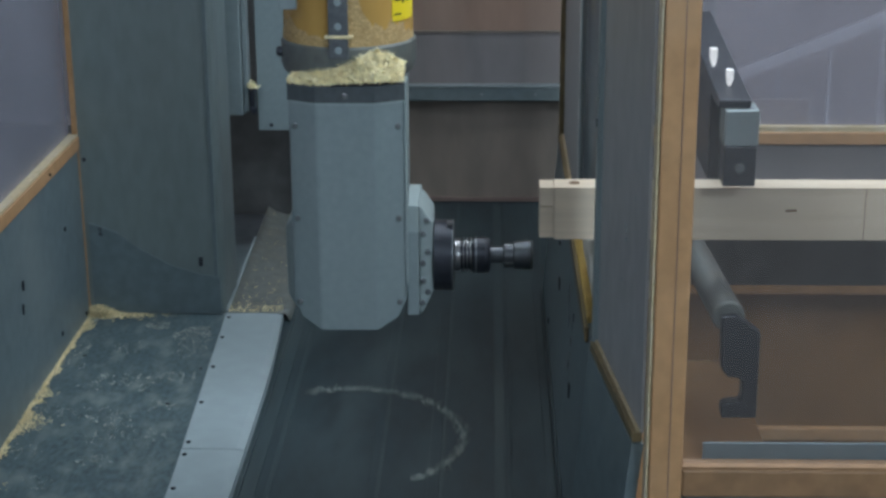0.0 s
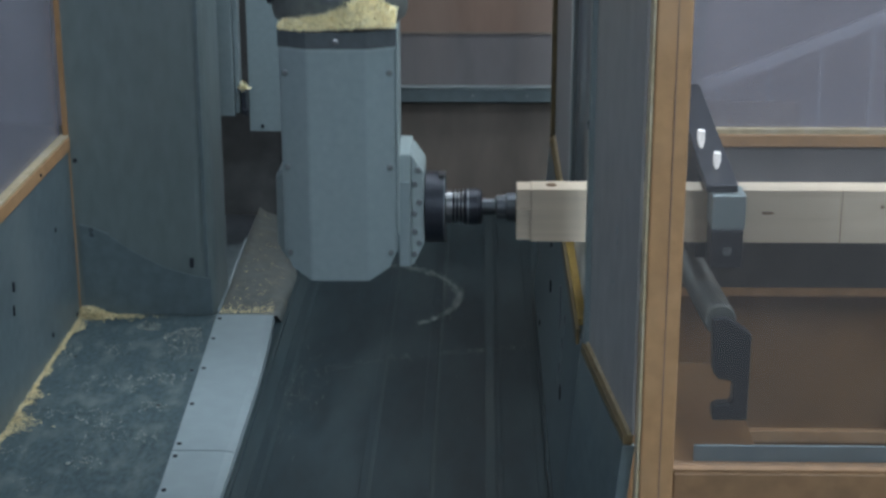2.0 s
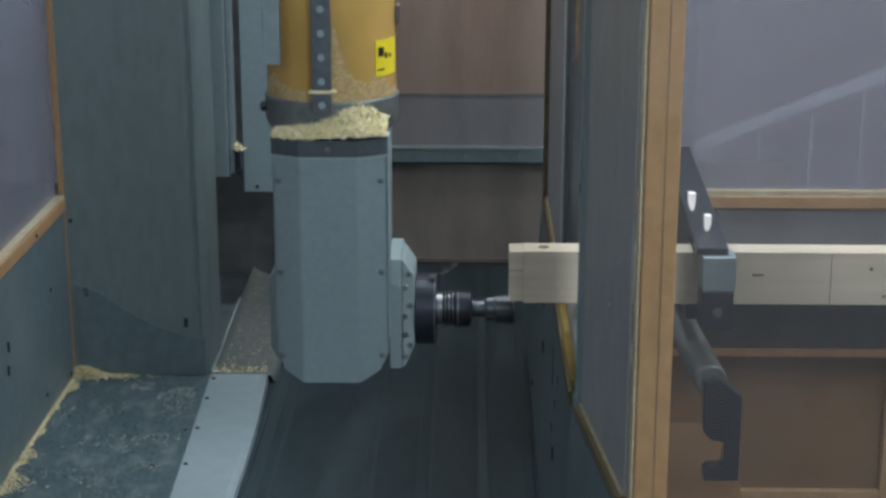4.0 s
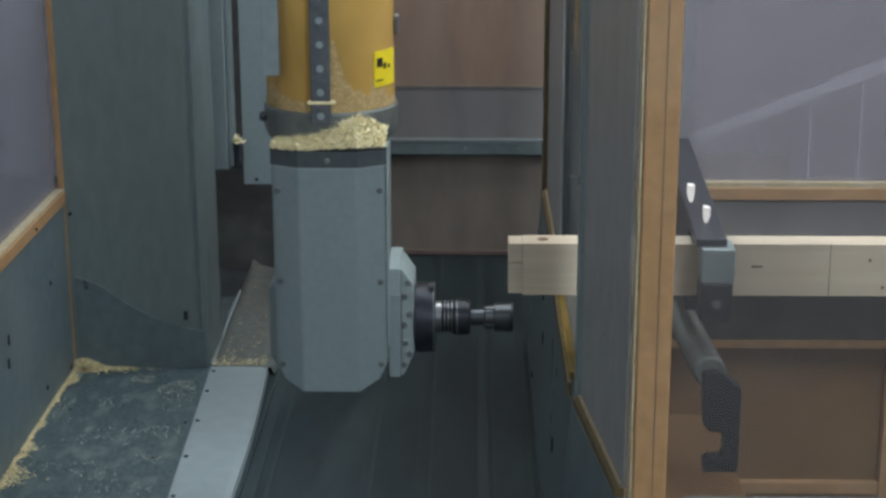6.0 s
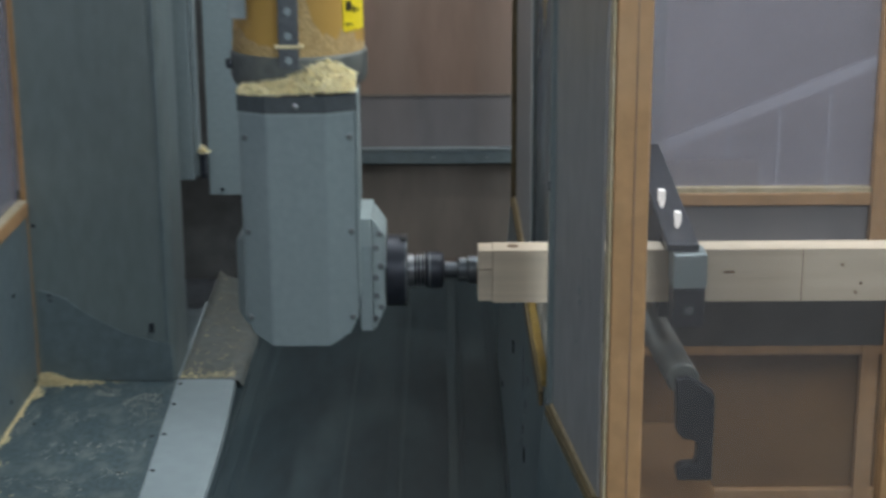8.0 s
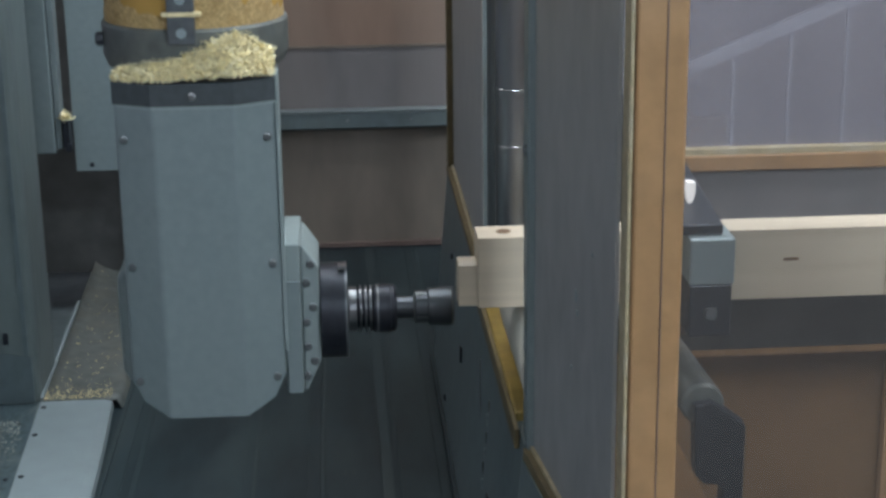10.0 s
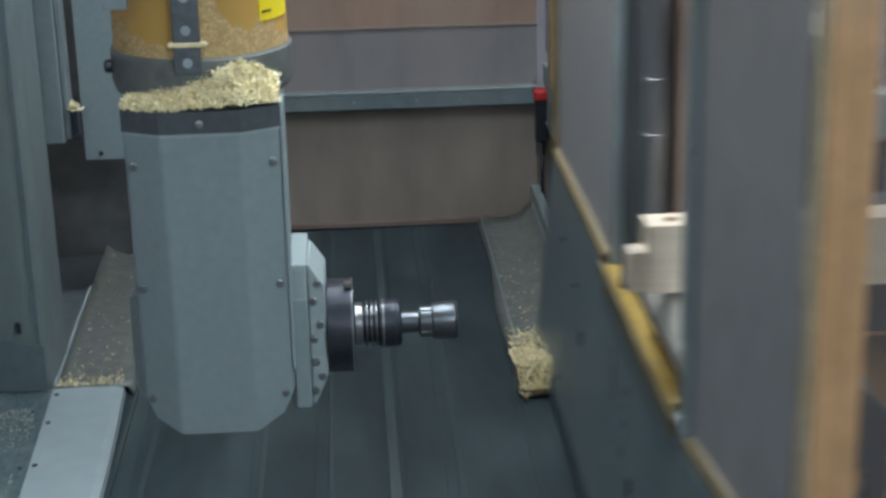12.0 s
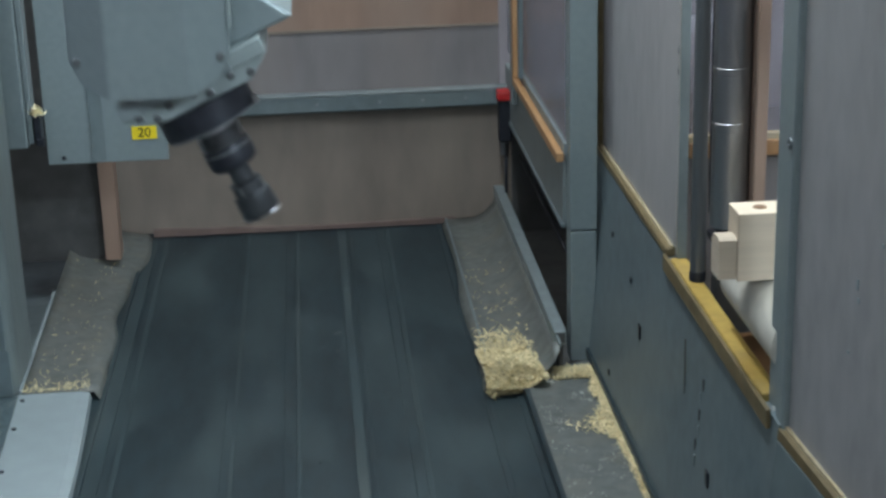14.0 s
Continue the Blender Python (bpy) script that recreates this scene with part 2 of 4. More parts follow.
def dark_slot(parent, x, y, z, axis="x", h=0.014, w=0.006):
    if axis == "x":
        bm = bx(x - 0.004, x, y - w, y + w, z - h, z + h, bevel=0.002)
    else:
        bm = bx(x - w, x + w, y - 0.004, y, z - h, z + h, bevel=0.002)
    return part("slot_plug", bm, BLACK, parent)


def heap(name, ground, n, size, material, seed, label):
    """Loose chips, each a thin bent flake, on a height field given as ground(rnd) -> (x, y, z)."""
    rnd = random.Random(seed)
    verts, faces = [], []
    for _ in range(n):
        p = Vector(ground(rnd))
        L, w = size * rnd.uniform(0.6, 1.8), size * rnd.uniform(0.2, 0.5)
        e = Euler((rnd.uniform(-0.7, 0.7), rnd.uniform(-0.7, 0.7), rnd.uniform(0, 6.3))).to_matrix()
        c = rnd.uniform(-0.35, 0.35) * L
        b = len(verts)
        for q in ((-L, -w, 0), (-L, w, 0), (0, -w, c), (0, w, c), (L, -w, 0), (L, w, 0)):
            verts.append(p + e @ Vector(q))
        faces += [(b, b + 2, b + 3, b + 1), (b + 2, b + 4, b + 5, b + 3)]
    me = bpy.data.meshes.new(name)
    me.from_pydata(verts, [], faces)
    me.materials.append(material)
    return tagged(new(name, me), label, "wood chips", kind="stuff")


# ---- hall round the machine ----
solid("ground", bx(-5, 7, -8, 6, -1.0, -0.9), CONCRETE, "grey concrete workshop floor", "floor", "structure")
solid("wall_south", bx(-5, 7, -8.1, -8, -0.9, 3.6), HALL, "painted workshop wall", "wall", "structure")
solid("wall_north", bx(-5, 7, 6, 6.1, -0.9, 3.6), HALL, "painted workshop wall", "wall", "structure")
solid("wall_west", bx(-5.1, -5, -8, 6, -0.9, 3.6), HALL, "painted workshop wall", "wall", "structure")
solid("wall_east", bx(7, 7.1, -8, 6, -0.9, 3.6), HALL, "painted workshop wall", "wall", "structure")
solid("ceiling", bx(-5, 7, -8, 6, 3.6, 3.7), CEIL, "pale workshop ceiling", "ceiling", "structure")


# Fixtures made up for the added lamps, all out of view.
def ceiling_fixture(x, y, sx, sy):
    f = thing("added_ceiling_light", "long ceiling light added out of view", "ceiling light", (x, y, 3.42), "hall ceiling lights")
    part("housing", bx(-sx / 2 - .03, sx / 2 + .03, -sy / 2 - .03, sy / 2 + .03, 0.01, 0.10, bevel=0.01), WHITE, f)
    part("tube", bx(-sx / 2, sx / 2, -sy / 2, sy / 2, -0.03, 0.005, bevel=0.01), LAMP, f, "lit tube of an added light")
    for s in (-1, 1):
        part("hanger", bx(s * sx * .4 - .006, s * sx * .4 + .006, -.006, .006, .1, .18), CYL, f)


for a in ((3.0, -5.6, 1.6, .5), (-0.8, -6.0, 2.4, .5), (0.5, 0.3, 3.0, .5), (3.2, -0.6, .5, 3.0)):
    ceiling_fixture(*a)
# Housing made up for the added strip lamp.
ml = thing("added_machine_light", "white strip light added out of view over the feed side", "ceiling light", (1.05, -0.7, 2.50))
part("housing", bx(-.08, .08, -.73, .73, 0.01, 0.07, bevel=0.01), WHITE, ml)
part("tube", bx(-.06, .06, -.70, .70, -0.03, 0.005, bevel=0.01), LAMP, ml, "lit tube of an added light")
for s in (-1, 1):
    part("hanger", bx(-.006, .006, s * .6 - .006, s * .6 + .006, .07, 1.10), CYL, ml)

# sloping walkway beyond the machine
rail = thing("walkway_railing", "pale blue sloping walkway railing far behind the machine", "railing", (0, 0, 0))
P0, P1 = Vector((1.70, 2.6, 0.07)), Vector((3.25, 2.6, 0.69))
part("stringer", prism([(P0.x, P0.z), (P1.x, P1.z), (P1.x, P1.z + .055), (P0.x, P0.z + .055)], 2.6, 2.64), RAILING, rail)
for k in range(7):
    q = P0.lerp(P1, (k + 0.5) / 7)
    part("post", bx(q.x - .006, q.x + .006, 2.61, 2.63, -0.9, q.z + .03), RAILING, rail)

# ---- fixed part of the machine ----
base = tagged(new("machine_base"), "grey steel machine base under the conveyor", "machine base", kind="structure")
part("plinth", bx(-0.5, 1.38, -2.05, 1.95, -0.9, -0.10, bevel=0.01), STEEL_BLUE, base)

# left deck
deck = tagged(new("deck_left"), "scuffed blue-grey sheet deck dusted with wood", "deck", kind="structure")
part("sheet", prism([(-0.45, -2.05), (0.10, -2.05), (0.05, 0.0), (-0.45, 0.0)], -0.012, 0.0, "z"), DECK, deck)
for x, y in ((-0.03, -0.12), (-0.005, -0.42), (-0.05, -0.66), (-0.34, -0.33)):
    part("screw", lathe([(0, .005), (.002, .005), (.0025, .003)], "z", (x, y, 0), 8), BLACK, deck)

cover = thing("cover_strip", "pale grey plastic cover strip screwed along the conveyor edge", "cover strip")


def strip_edge(y):
    return 0.0 + 0.035 * min(-y / 0.94, 1.2), 0.166 + 0.019 * math.sin(min(-y / 0.6, 1.0) * 1.57)


def strip_plate(y0, y1, n):
    bm = bmesh.new()
    rows = []
    for k in range(n + 1):
        y = y0 + (y1 - y0) * k / n
        a, b = strip_edge(y)
        ring = [(a, y, 0.001), (a, y, 0.005), (a + .5 * (b - a), y, 0.0055), (b - .02, y, 0.005), (b, y, 0.001), (b + .003, y, -0.016), (b, y, -0.018)]
        rows.append([bm.verts.new(p) for p in ring])
    for r0, r1 in zip(rows, rows[1:]):
        for i in range(len(r0)):
            j = (i + 1) % len(r0)
            bm.faces.new((r0[i], r0[j], r1[j], r1[i]))
    bm.faces.new(rows[0])
    bm.faces.new(rows[-1][::-1])
    bmesh.ops.recalc_face_normals(bm, faces=bm.faces)
    return bm


part("plate", strip_plate(-0.002, -0.936, 12), STRIP, cover)
part("plate", strip_plate(-0.940, -2.0, 12), STRIP, cover)
for y in (-0.04, -0.20, -0.42, -0.66, -0.90, -0.97, -1.15):
    a, b = strip_edge(y)
    part("screw", lathe([(.004, .006), (.0075, .006), (.008, .004)], "z", (a + .012, y, 0), 8), BLACK, cover)

# left wall with a window over an ochre rail
lw = tagged(new("wall_left"), "blue-grey sheet side wall with an ochre rail under a window", "wall", kind="structure")
part("lower_panel", bx(-0.43, -0.40, -2.05, 0.0, -0.02, 0.50), STEEL_BLUE, lw)
part("rail", bx(-0.44, -0.392, -2.05, -0.012, 0.502, 0.538, bevel=0.003), OCHRE, lw, "ochre painted rail")
part("rail_edge", bx(-0.436, -0.396, -2.05, -0.012, 0.539, 0.545), OCHRE_EDGE, lw, "worn pale upper edge")
part("pane", bx(-0.425, -0.419, -2.05, -0.02, 0.546, 1.7), GLASS_SIDE, lw, "hazy grey plexiglass pane")
part("corner_trim", bx(-0.412, -0.398, -0.011, 0.0, 0.0, 1.7), OCHRE, lw, "thin ochre corner trim")
for y, z in ((-0.646, 0.313), (-0.66, 0.255), (-0.213, 0.327), (-0.32, 0.06), (-0.05, 0.02)):
    dark_slot(lw, -0.396, y, z, "x", 0.013 if z < .32 and y < -.6 else 0.006, 0.005)
part("screw_head", bx(-0.392, -0.388, -0.35, -0.342, .515, .523, bevel=.001), BLACK, lw)

# left column
col = thing("column", "tall grey sheet-metal machine column with a plate screwed to its foot", "machine column")
prof = [(-0.40, 0.0), (-0.05, 0.0), (-0.022, 0.002), (-0.008, 0.010), (-0.001, 0.024), (0.002, 0.05), (0.004, 0.20), (-0.40, 0.22)]
part("shell", prism(prof, 0.0, 1.75, "z"), COLUMN, col)
part("fold", bx(-0.028, -0.018, -0.0035, 0.0, 0.12, 1.75), STEEL_BLUE, col)
foot = [(-0.385, 0.004), (-0.012, 0.004), (-0.012, 0.115), (-0.07, 0.125), (-0.15, 0.15), (-0.24, 0.20), (-0.31, 0.25), (-0.36, 0.275), (-0.385, 0.278)]
part("foot_plate", prism(foot, -0.004, -0.0005, "y"), STEEL_BLUE, col, "bluish foot plate with a curved upper edge")
for x, z in ((-0.385, 0.468), (-0.353, 0.262), (-0.352, 0.247)):
    screw(col, x, -0.001, z, r=0.006, material=BLACK)
dark_slot(col, -0.066, -0.004, 0.164, "y", 0.014, 0.006)
part("wear_mark", prism([(-.384, .2785), (-.30, .25), (-.30, .252), (-.384, .281)], -0.0048, -0.0042, "y"), STRIP, col)

# guide bracket and hanging plate beside the column
brk = thing("guide_bracket", "grey vertical guide bracket beside the column", "bracket")
part("channel", bx(-0.02, 0.028, 0.32, 0.36, 0.52, 1.7, bevel=0.004), HEAD, brk)
part("lip", bx(0.030, 0.044, 0.33, 0.38, 0.53, 1.7, bevel=0.002), STEEL, brk)
wip = thing("cable_wiper", "black rubber wiper block caked with wood chips", "wiper")
part("block", bx(0.046, 0.062, 0.32, 0.37, 0.53, 0.60, bevel=0.004), BLACK, wip)
part("clip", bx(0.050, 0.068, 0.315, 0.33, 0.525, 0.545, bevel=0.003), BLACK, wip)
plate = thing("hanging_plate", "grey hanging steel plate with a small yellow number label", "steel plate")
part("sheet", bx(0.06, 0.36, 0.40, 0.412, 0.455, 1.7, bevel=0.002), HEAD, plate)
part("fold", bx(0.172, 0.205, 0.394, 0.3985, 0.463, 1.7), STEEL_BLUE, plate)
lab = part("label", bx(0.273, 0.335, 0.3965, 0.399, 0.512, 0.545), LABEL, plate, "yellow label reading 20")
part("screw", lathe([(0.40, .006), (.396, .006)], "y", (0.10, 0, 0.472), 8), BLACK, plate)
txt = bpy.data.curves.new("number", "FONT")
txt.body, txt.size, txt.align_x, txt.align_y, txt.extrude = "20", 0.034, "CENTER", "CENTER", 0.0004
txt.materials.append(INK)
num = new("number", txt)
num.parent = lab
num.matrix_local = pose(0.304, 0.3955, 0.5285, 90, 0, 0)
shade = tagged(new("recess_left"), "recess behind the column with its shade painted dark", "recess", kind="structure")
# Dark sheet that paints the shade deep in the recess.
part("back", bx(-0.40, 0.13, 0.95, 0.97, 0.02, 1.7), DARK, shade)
part("jamb", bx(0.112, 0.155, 0.90, 0.97, 0.03, 1.7), RED_BROWN, shade)

# left chute beside the belt


def chute(name, label, rows, n, material):
    """A bent sheet with thickness; rows: (y, [(x, z) ...])."""
    bm = bmesh.new()
    top, low = [], []
    for y, pts in rows:
        top.append([bm.verts.new((x, y, z)) for x, z in pts])
        low.append([bm.verts.new((x, y, z - 0.004)) for x, z in pts])
    for a, b in zip(range(len(rows) - 1), range(1, len(rows))):
        for i in range(n - 1):
            for grid, flip in ((top, False), (low, True)):
                f = (grid[a][i], grid[a][i + 1], grid[b][i + 1], grid[b][i])
                bm.faces.new(f[::-1] if flip else f).smooth = True
        for i in (0, n - 1):
            bm.faces.new((top[a][i], top[b][i], low[b][i], low[a][i]))
    for r in (0, len(rows) - 1):
        for i in range(n - 1):
            bm.faces.new((top[r][i], low[r][i], low[r][i + 1], top[r][i + 1]))
    bmesh.ops.recalc_face_normals(bm, faces=bm.faces)
    return bm


lc = thing("left_chute", "dusty bent galvanised chute along the conveyor edge", "chute")
rows = []
for k in range(25):
    s = k / 24
    y = 0.004 + 1.22 * s
    wob = 0.012 * math.sin(9 * s) + 0.008 * math.sin(23 * s + 1)
    xr = 0.168 + 0.015 * s + wob * (1 - s * .3) + (0.05 * max(0, s - .55))
    rows.append((y, [(0.004, 0.06 * s + 0.004), (0.03, 0.04 * s), (0.08, 0.02 * s), (0.13, 0.012 * s), (xr, 0.004 - 0.006 * s), (xr + .012, -0.018)]))
part("sheet", chute("sheet", "", rows, 6, STEEL_DUSTY), STEEL_DUSTY, lc)
part("edge_seal", prism([(0.0, 0.006), (0.62, 0.036), (0.62, 0.044), (0.0, 0.014)], 0.0, 0.006, "x"), STRIP, lc, "pale sealing edge")

# conveyor belt
belt = thing("conveyor_belt", "dark rubber conveyor belt with long worn ribs", "conveyor belt")
part("belt", bx(0.14, 1.24, -2.05, 1.95, -0.045, -0.022), BELT, belt)
for x, w, m in ((0.215, 0.020, BELT_PALE), (0.262, 0.006, BELT_PALE), (0.50, 0.010, BELT), (0.512, 0.005, BELT_PALE), (0.64, 0.014, BELT), (0.66, 0.004, BELT_PALE),
                (0.795, 0.012, BELT_PALE), (0.82, 0.005, BELT), (0.915, 0.012, BELT), (0.935, 0.006, BELT_PALE), (1.10, 0.008, BELT), (1.185, 0.012, BELT)):
    part("rib", bx(x - w, x + w, -2.05, 1.23, -0.0225, -0.0188 if w > .007 else -0.0198, bevel=0.0012), m, belt)
part("edge_guide", bx(0.192, 0.2, -2.05, 1.23, -0.022, -0.012), BELT_PALE, belt)

# right trough, tube and deck
rt = thing("right_trough", "half-round galvanised trough beside the conveyor", "trough")
rows = []
for k in range(17):
    s = k / 16
    y = -0.09 + 1.30 * s
    rows.append((y, [(1.095 + .02 * s + .006 * math.sin(11 * s), -0.014), (1.12, 0.006), (1.16, 0.002), (1.20, 0.004), (1.24, 0.02), (1.268, 0.05), (1.28, 0.085)]))
part("sheet", chute("sheet", "", rows, 7, STEEL_DUSTY), STEEL_DUSTY, rt)
part("rim", bx(1.278, 1.284, -0.085, 1.21, 0.080, 0.092, bevel=0.0015), STEEL, rt)
part("seam", bx(1.118, 1.124, -0.085, 1.21, 0.004, 0.0085, bevel=0.001), STEEL_BLUE, rt)
tb = thing("square_tube", "pale square steel tube along the trough with an open end", "steel tube")
part("tube", bx(1.275, 1.305, -0.03, 1.23, 0.065, 0.10, bevel=0.003), STEEL, tb)
# Dark cap drawn for the shaded inside of the tube.
part("open_end_shade", bx(1.279, 1.301, -0.031, -0.0285, 0.069, 0.096), DARK, tb)
part("foot", bx(1.282, 1.298, -0.02, 0.0, 0.0, 0.066), DARK, tb)
dr = tagged(new("deck_right"), "galvanised edge sheet along the conveyor", "deck", kind="structure")
part("sheet", prism([(1.20, -2.05), (1.40, -2.05), (1.40, 0.04), (1.20, -0.05)], -0.012, 0.0, "z"), STEEL_DUSTY, dr)
part("lip", bx(1.188, 1.2, -2.05, -0.06, -0.03, 0.002), BELT, dr)

# back wall
bw = tagged(new("wall_back"), "dusty brown board back wall with a steel rail", "wall", kind="structure")
part("lower_board", bx(-0.4, 1.9, 1.24, 1.26, -0.004, 0.36), BROWN_PALE, bw)
part("rail", bx(0.10, 1.33, 1.20, 1.238, 0.362, 0.412, bevel=0.006), STEEL_BLUE, bw, "blue-grey steel rail")
part("rail_lip", bx(0.10, 1.33, 1.195, 1.236, 0.413, 0.420, bevel=0.002), STEEL, bw)
part("middle_board", bx(-0.4, 1.30, 1.242, 1.26, 0.362, 0.605), PLUM, bw)
part("board_edge", bx(-0.4, 1.30, 1.238, 1.241, 0.600, 0.608), BROWN_PALE, bw)
part("upper_board", bx(-0.4, 1.30, 1.244, 1.262, 0.606, 1.7), RED_BROWN, bw)
part("seal", prism([(0.22, -0.012), (1.15, -0.014), (1.15, 0.004), (0.70, -0.002), (0.22, 0.012)], 1.225, 1.239, "y"), BROWN, bw, "brown rubber seal over the belt end")
for x in (0.74, 0.93, 1.06, 1.19):
    part("rivet", lathe([(1.2, .004), (1.1965, .003)], "y", (x, 0, 0.388), 8), CHROME, bw)

# fixed frames at the far right, pillar
pil = thing("pillar", "grey-green folded sheet pillar", "pillar")
part("upper", bx(1.326, 1.392, 0.05, 0.11, 0.325, 1.7, bevel=0.003), HEAD, pil)
part("lower", bx(1.327, 1.391, 0.05, 0.11, -0.012, 0.322, bevel=0.003), HEAD, pil)
sf = tagged(new("wall_far_right"), "brown board side wall with ochre and steel window framing", "wall", kind="structure")
part("board", bx(1.318, 1.33, 0.11, 1.24, 0.325, 0.482), STEEL, sf, "grey steel band under the sill")
part("band_lip", bx(1.314, 1.33, 0.11, 1.24, 0.314, 0.324, bevel=0.002), STEEL_BLUE, sf)
part("void_top", bx(1.331, 1.52, 0.11, 1.24, 0.326, 0.336), STEEL_BLUE, sf)
part("cable", lathe([(0.15, .004), (1.2, .004)], "y", (1.352, 0, 0.20), 8), BLACK, sf, "thin dark cable")
part("pane", bx(1.325, 1.331, 0.11, 1.24, 0.52, 1.7), GLASS_SIDE, sf)
part("ochre_sill", bx(1.300, 1.318, 0.09, 0.94, 0.485, 0.508, bevel=0.002), OCHRE, sf)
part("steel_sill", bx(1.319, 1.335, 0.10, 0.94, 0.500, 0.53, bevel=0.002), STEEL, sf)
part("ochre_post", bx(1.300, 1.318, 0.90, 0.94, 0.51, 1.7, bevel=0.002), OCHRE, sf)
part("steel_post", bx(1.302, 1.320, 0.96, 1.0, 0.42, 1.7, bevel=0.003), STEEL, sf)
part("inner_post", bx(1.304, 1.316, 0.80, 0.83, 0.53, 1.7, bevel=0.002), STEEL_BLUE, sf)
# Dark sheets that paint the shade in the void under the sill.
part("under", bx(1.50, 1.52, 0.11, 1.24, -0.10, 0.325), DARK, sf, "back of the open space, painted dark as shade")
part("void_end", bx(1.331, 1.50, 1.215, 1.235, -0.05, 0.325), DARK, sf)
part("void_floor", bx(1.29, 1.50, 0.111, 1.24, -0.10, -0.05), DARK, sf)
sw = thing("safety_switch", "black safety switch with a red cap and cable", "switch")
part("body", bx(1.285, 1.325, 1.14, 1.18, 0.26, 0.385, bevel=0.006), BLACK, sw)
part("cap", bx(1.280, 1.322, 1.13, 1.18, 0.387, 0.42, bevel=0.008), RED, sw, "red switch cap")
part("plug", lathe([(0.22, .012), (0.258, .014)], "z", (1.30, 1.15, 0), 12), CHROME, sw)
part("cable", lathe([(0.06, .005), (0.22, .005)], "z", (1.305, 1.15, 0), 8), BLACK, sw)

# ---- the carriage: a sliding side wall with its window frame ----
W = 0.985            # face of the upper panels before the carriage slides
wall = thing("sliding_wall", "sliding grey sheet side wall with ochre ledges and an opening", "sliding wall")
WL = W - 0.014       # face of the lower panel, which leans out to its foot
WN = W               # face of the channel
lean = prism([(-0.040, 0.008), (0.0, 0.478), (0.02, 0.478), (-0.020, 0.008)], -1.42, 0.195, "y")
bmesh.ops.translate(lean, verts=lean.verts, vec=(WL, 0, 0))
part("lower_panel", lean, STEEL_BLUE, wall)


def leaning(z):
    return WL - 0.040 * (0.478 - z) / 0.47


part("ledge", bx(WL - .002, W + .004, -0.62, 0.19, 0.480, 0.498, bevel=0.003), OLIVE, wall, "worn ochre ledge")
part("ledge", bx(WL - .002, W + .016, -1.33, -0.66, 0.474, 0.492, bevel=0.003), YELLOW, wall, "worn yellow ledge under the opening")
part("ledge_face", bx(WL - .010, WL - .0025, -1.385, -0.625, 0.456, 0.489, bevel=0.002), OLIVE, wall, "worn olive ledge face")


def swept(bm, drop=0.055, side=0.060):
    """The near end of the wall swings out to the post and its ledge falls towards it."""
    for v in bm.verts:
        s = max(0.0, (-1.42 - v.co.y) / 0.32)
        v.co.x += side * s
        if v.co.z > 0.2:
            v.co.z -= drop * s
    return bm


near_lean = prism([(-0.040, 0.008), (-0.002, 0.452), (0.02, 0.452), (-0.020, 0.008)], -1.742, -1.4205, "y")
bmesh.ops.translate(near_lean, verts=near_lean.verts, vec=(WL, 0, 0))
part("lower_panel", swept(near_lean), STEEL_BLUE, wall)
part("ledge", swept(bx(WL - .001, W + .002, -1.742, -1.4205, 0.455, 0.473)), OLIVE, wall, "worn ochre ledge")
part("ledge_edge", bx(W - .006, W - .001, -0.62, 0.19, .4985, .5035), OCHRE_EDGE, wall)
part("ledge_edge", swept(bx(W - .006, W - .001, -1.742, -1.4205, .4735, .4785)), OCHRE_EDGE, wall)
part("far_panel", bx(W, W + .012, -0.655, 0.17, 0.506, 2.15), PANEL, wall, "grey sheet panel")
# Unseen sheet added to keep lamp light off the tool before the slide.
part("light_block", bx(W, W + .012, -1.42, -0.656, 1.70, 2.15), PANEL, wall, "unseen sheet above the opening, added to block the lamp")
part("far_trim", bx(W - .014, W + .004, 0.171, 0.195, 0.01, 2.15, bevel=0.002), OLIVE, wall, "worn ochre edge trim")
part("panel_edge", bx(W - .004, W + .014, -0.668, -0.6555, 0.49, 2.15), STEEL, wall)
part("worn_edge", bx(W - .0055, W - .0042, -0.6675, -0.661, 0.50, 2.15), BOLT, wall, "bright worn sheet edge")
for z in (0.86, 0.90, 1.02):
    screw(wall, W, -0.645, z, "x", .008, CYL)
part("near_panel", swept(bx(WN, WN + .005, -1.742, -1.4205, 0.4735, 2.15)), PANEL, wall, "grey sheet panel with scuffs")
part("channel", bx(WN - .010, WN + .03, -1.425, -1.385, 0.44, 1.69, bevel=0.004), HEAD, wall, "folded vertical channel")
part("channel_lip", bx(WN - .004, WN + .03, -1.38, -1.325, 0.47, 1.69, bevel=0.004), HEAD, wall)
for y, z, h in ((-1.60, 0.76, .016), (-1.605, 0.742, .008), (-1.585, 0.66, .005), (-1.66, 0.84, .005)):
    part("scuff", bx(WN + .060 * (-1.42 - y) / .32 - .0008, WN + .060 * (-1.42 - y) / .32 + .001, y - .004, y + .003, z, z + h), STRIP, wall)
part("slit", bx(leaning(.30) - .001, leaning(.30) + .001, -0.862, -0.857, 0.23, 0.40), DARK, wall)
screw(wall, WN - .010, -1.41, 0.92, "x", .009, CYL)
screw(wall, WN - .010, -1.41, 0.455, "x", .008, BOLT)
screw(wall, WN - .004, -1.36, 0.475, "x", .008, BOLT)
for y, z, h in ((-0.46, 0.26, .016), (-1.08, 0.222, .016), (-0.10, 0.36, .006), (-0.33, 0.33, .006), (-0.20, 0.06, .008)):
    dark_slot(wall, leaning(z), y, z, "x", h, 0.010 if h > .01 else .005)
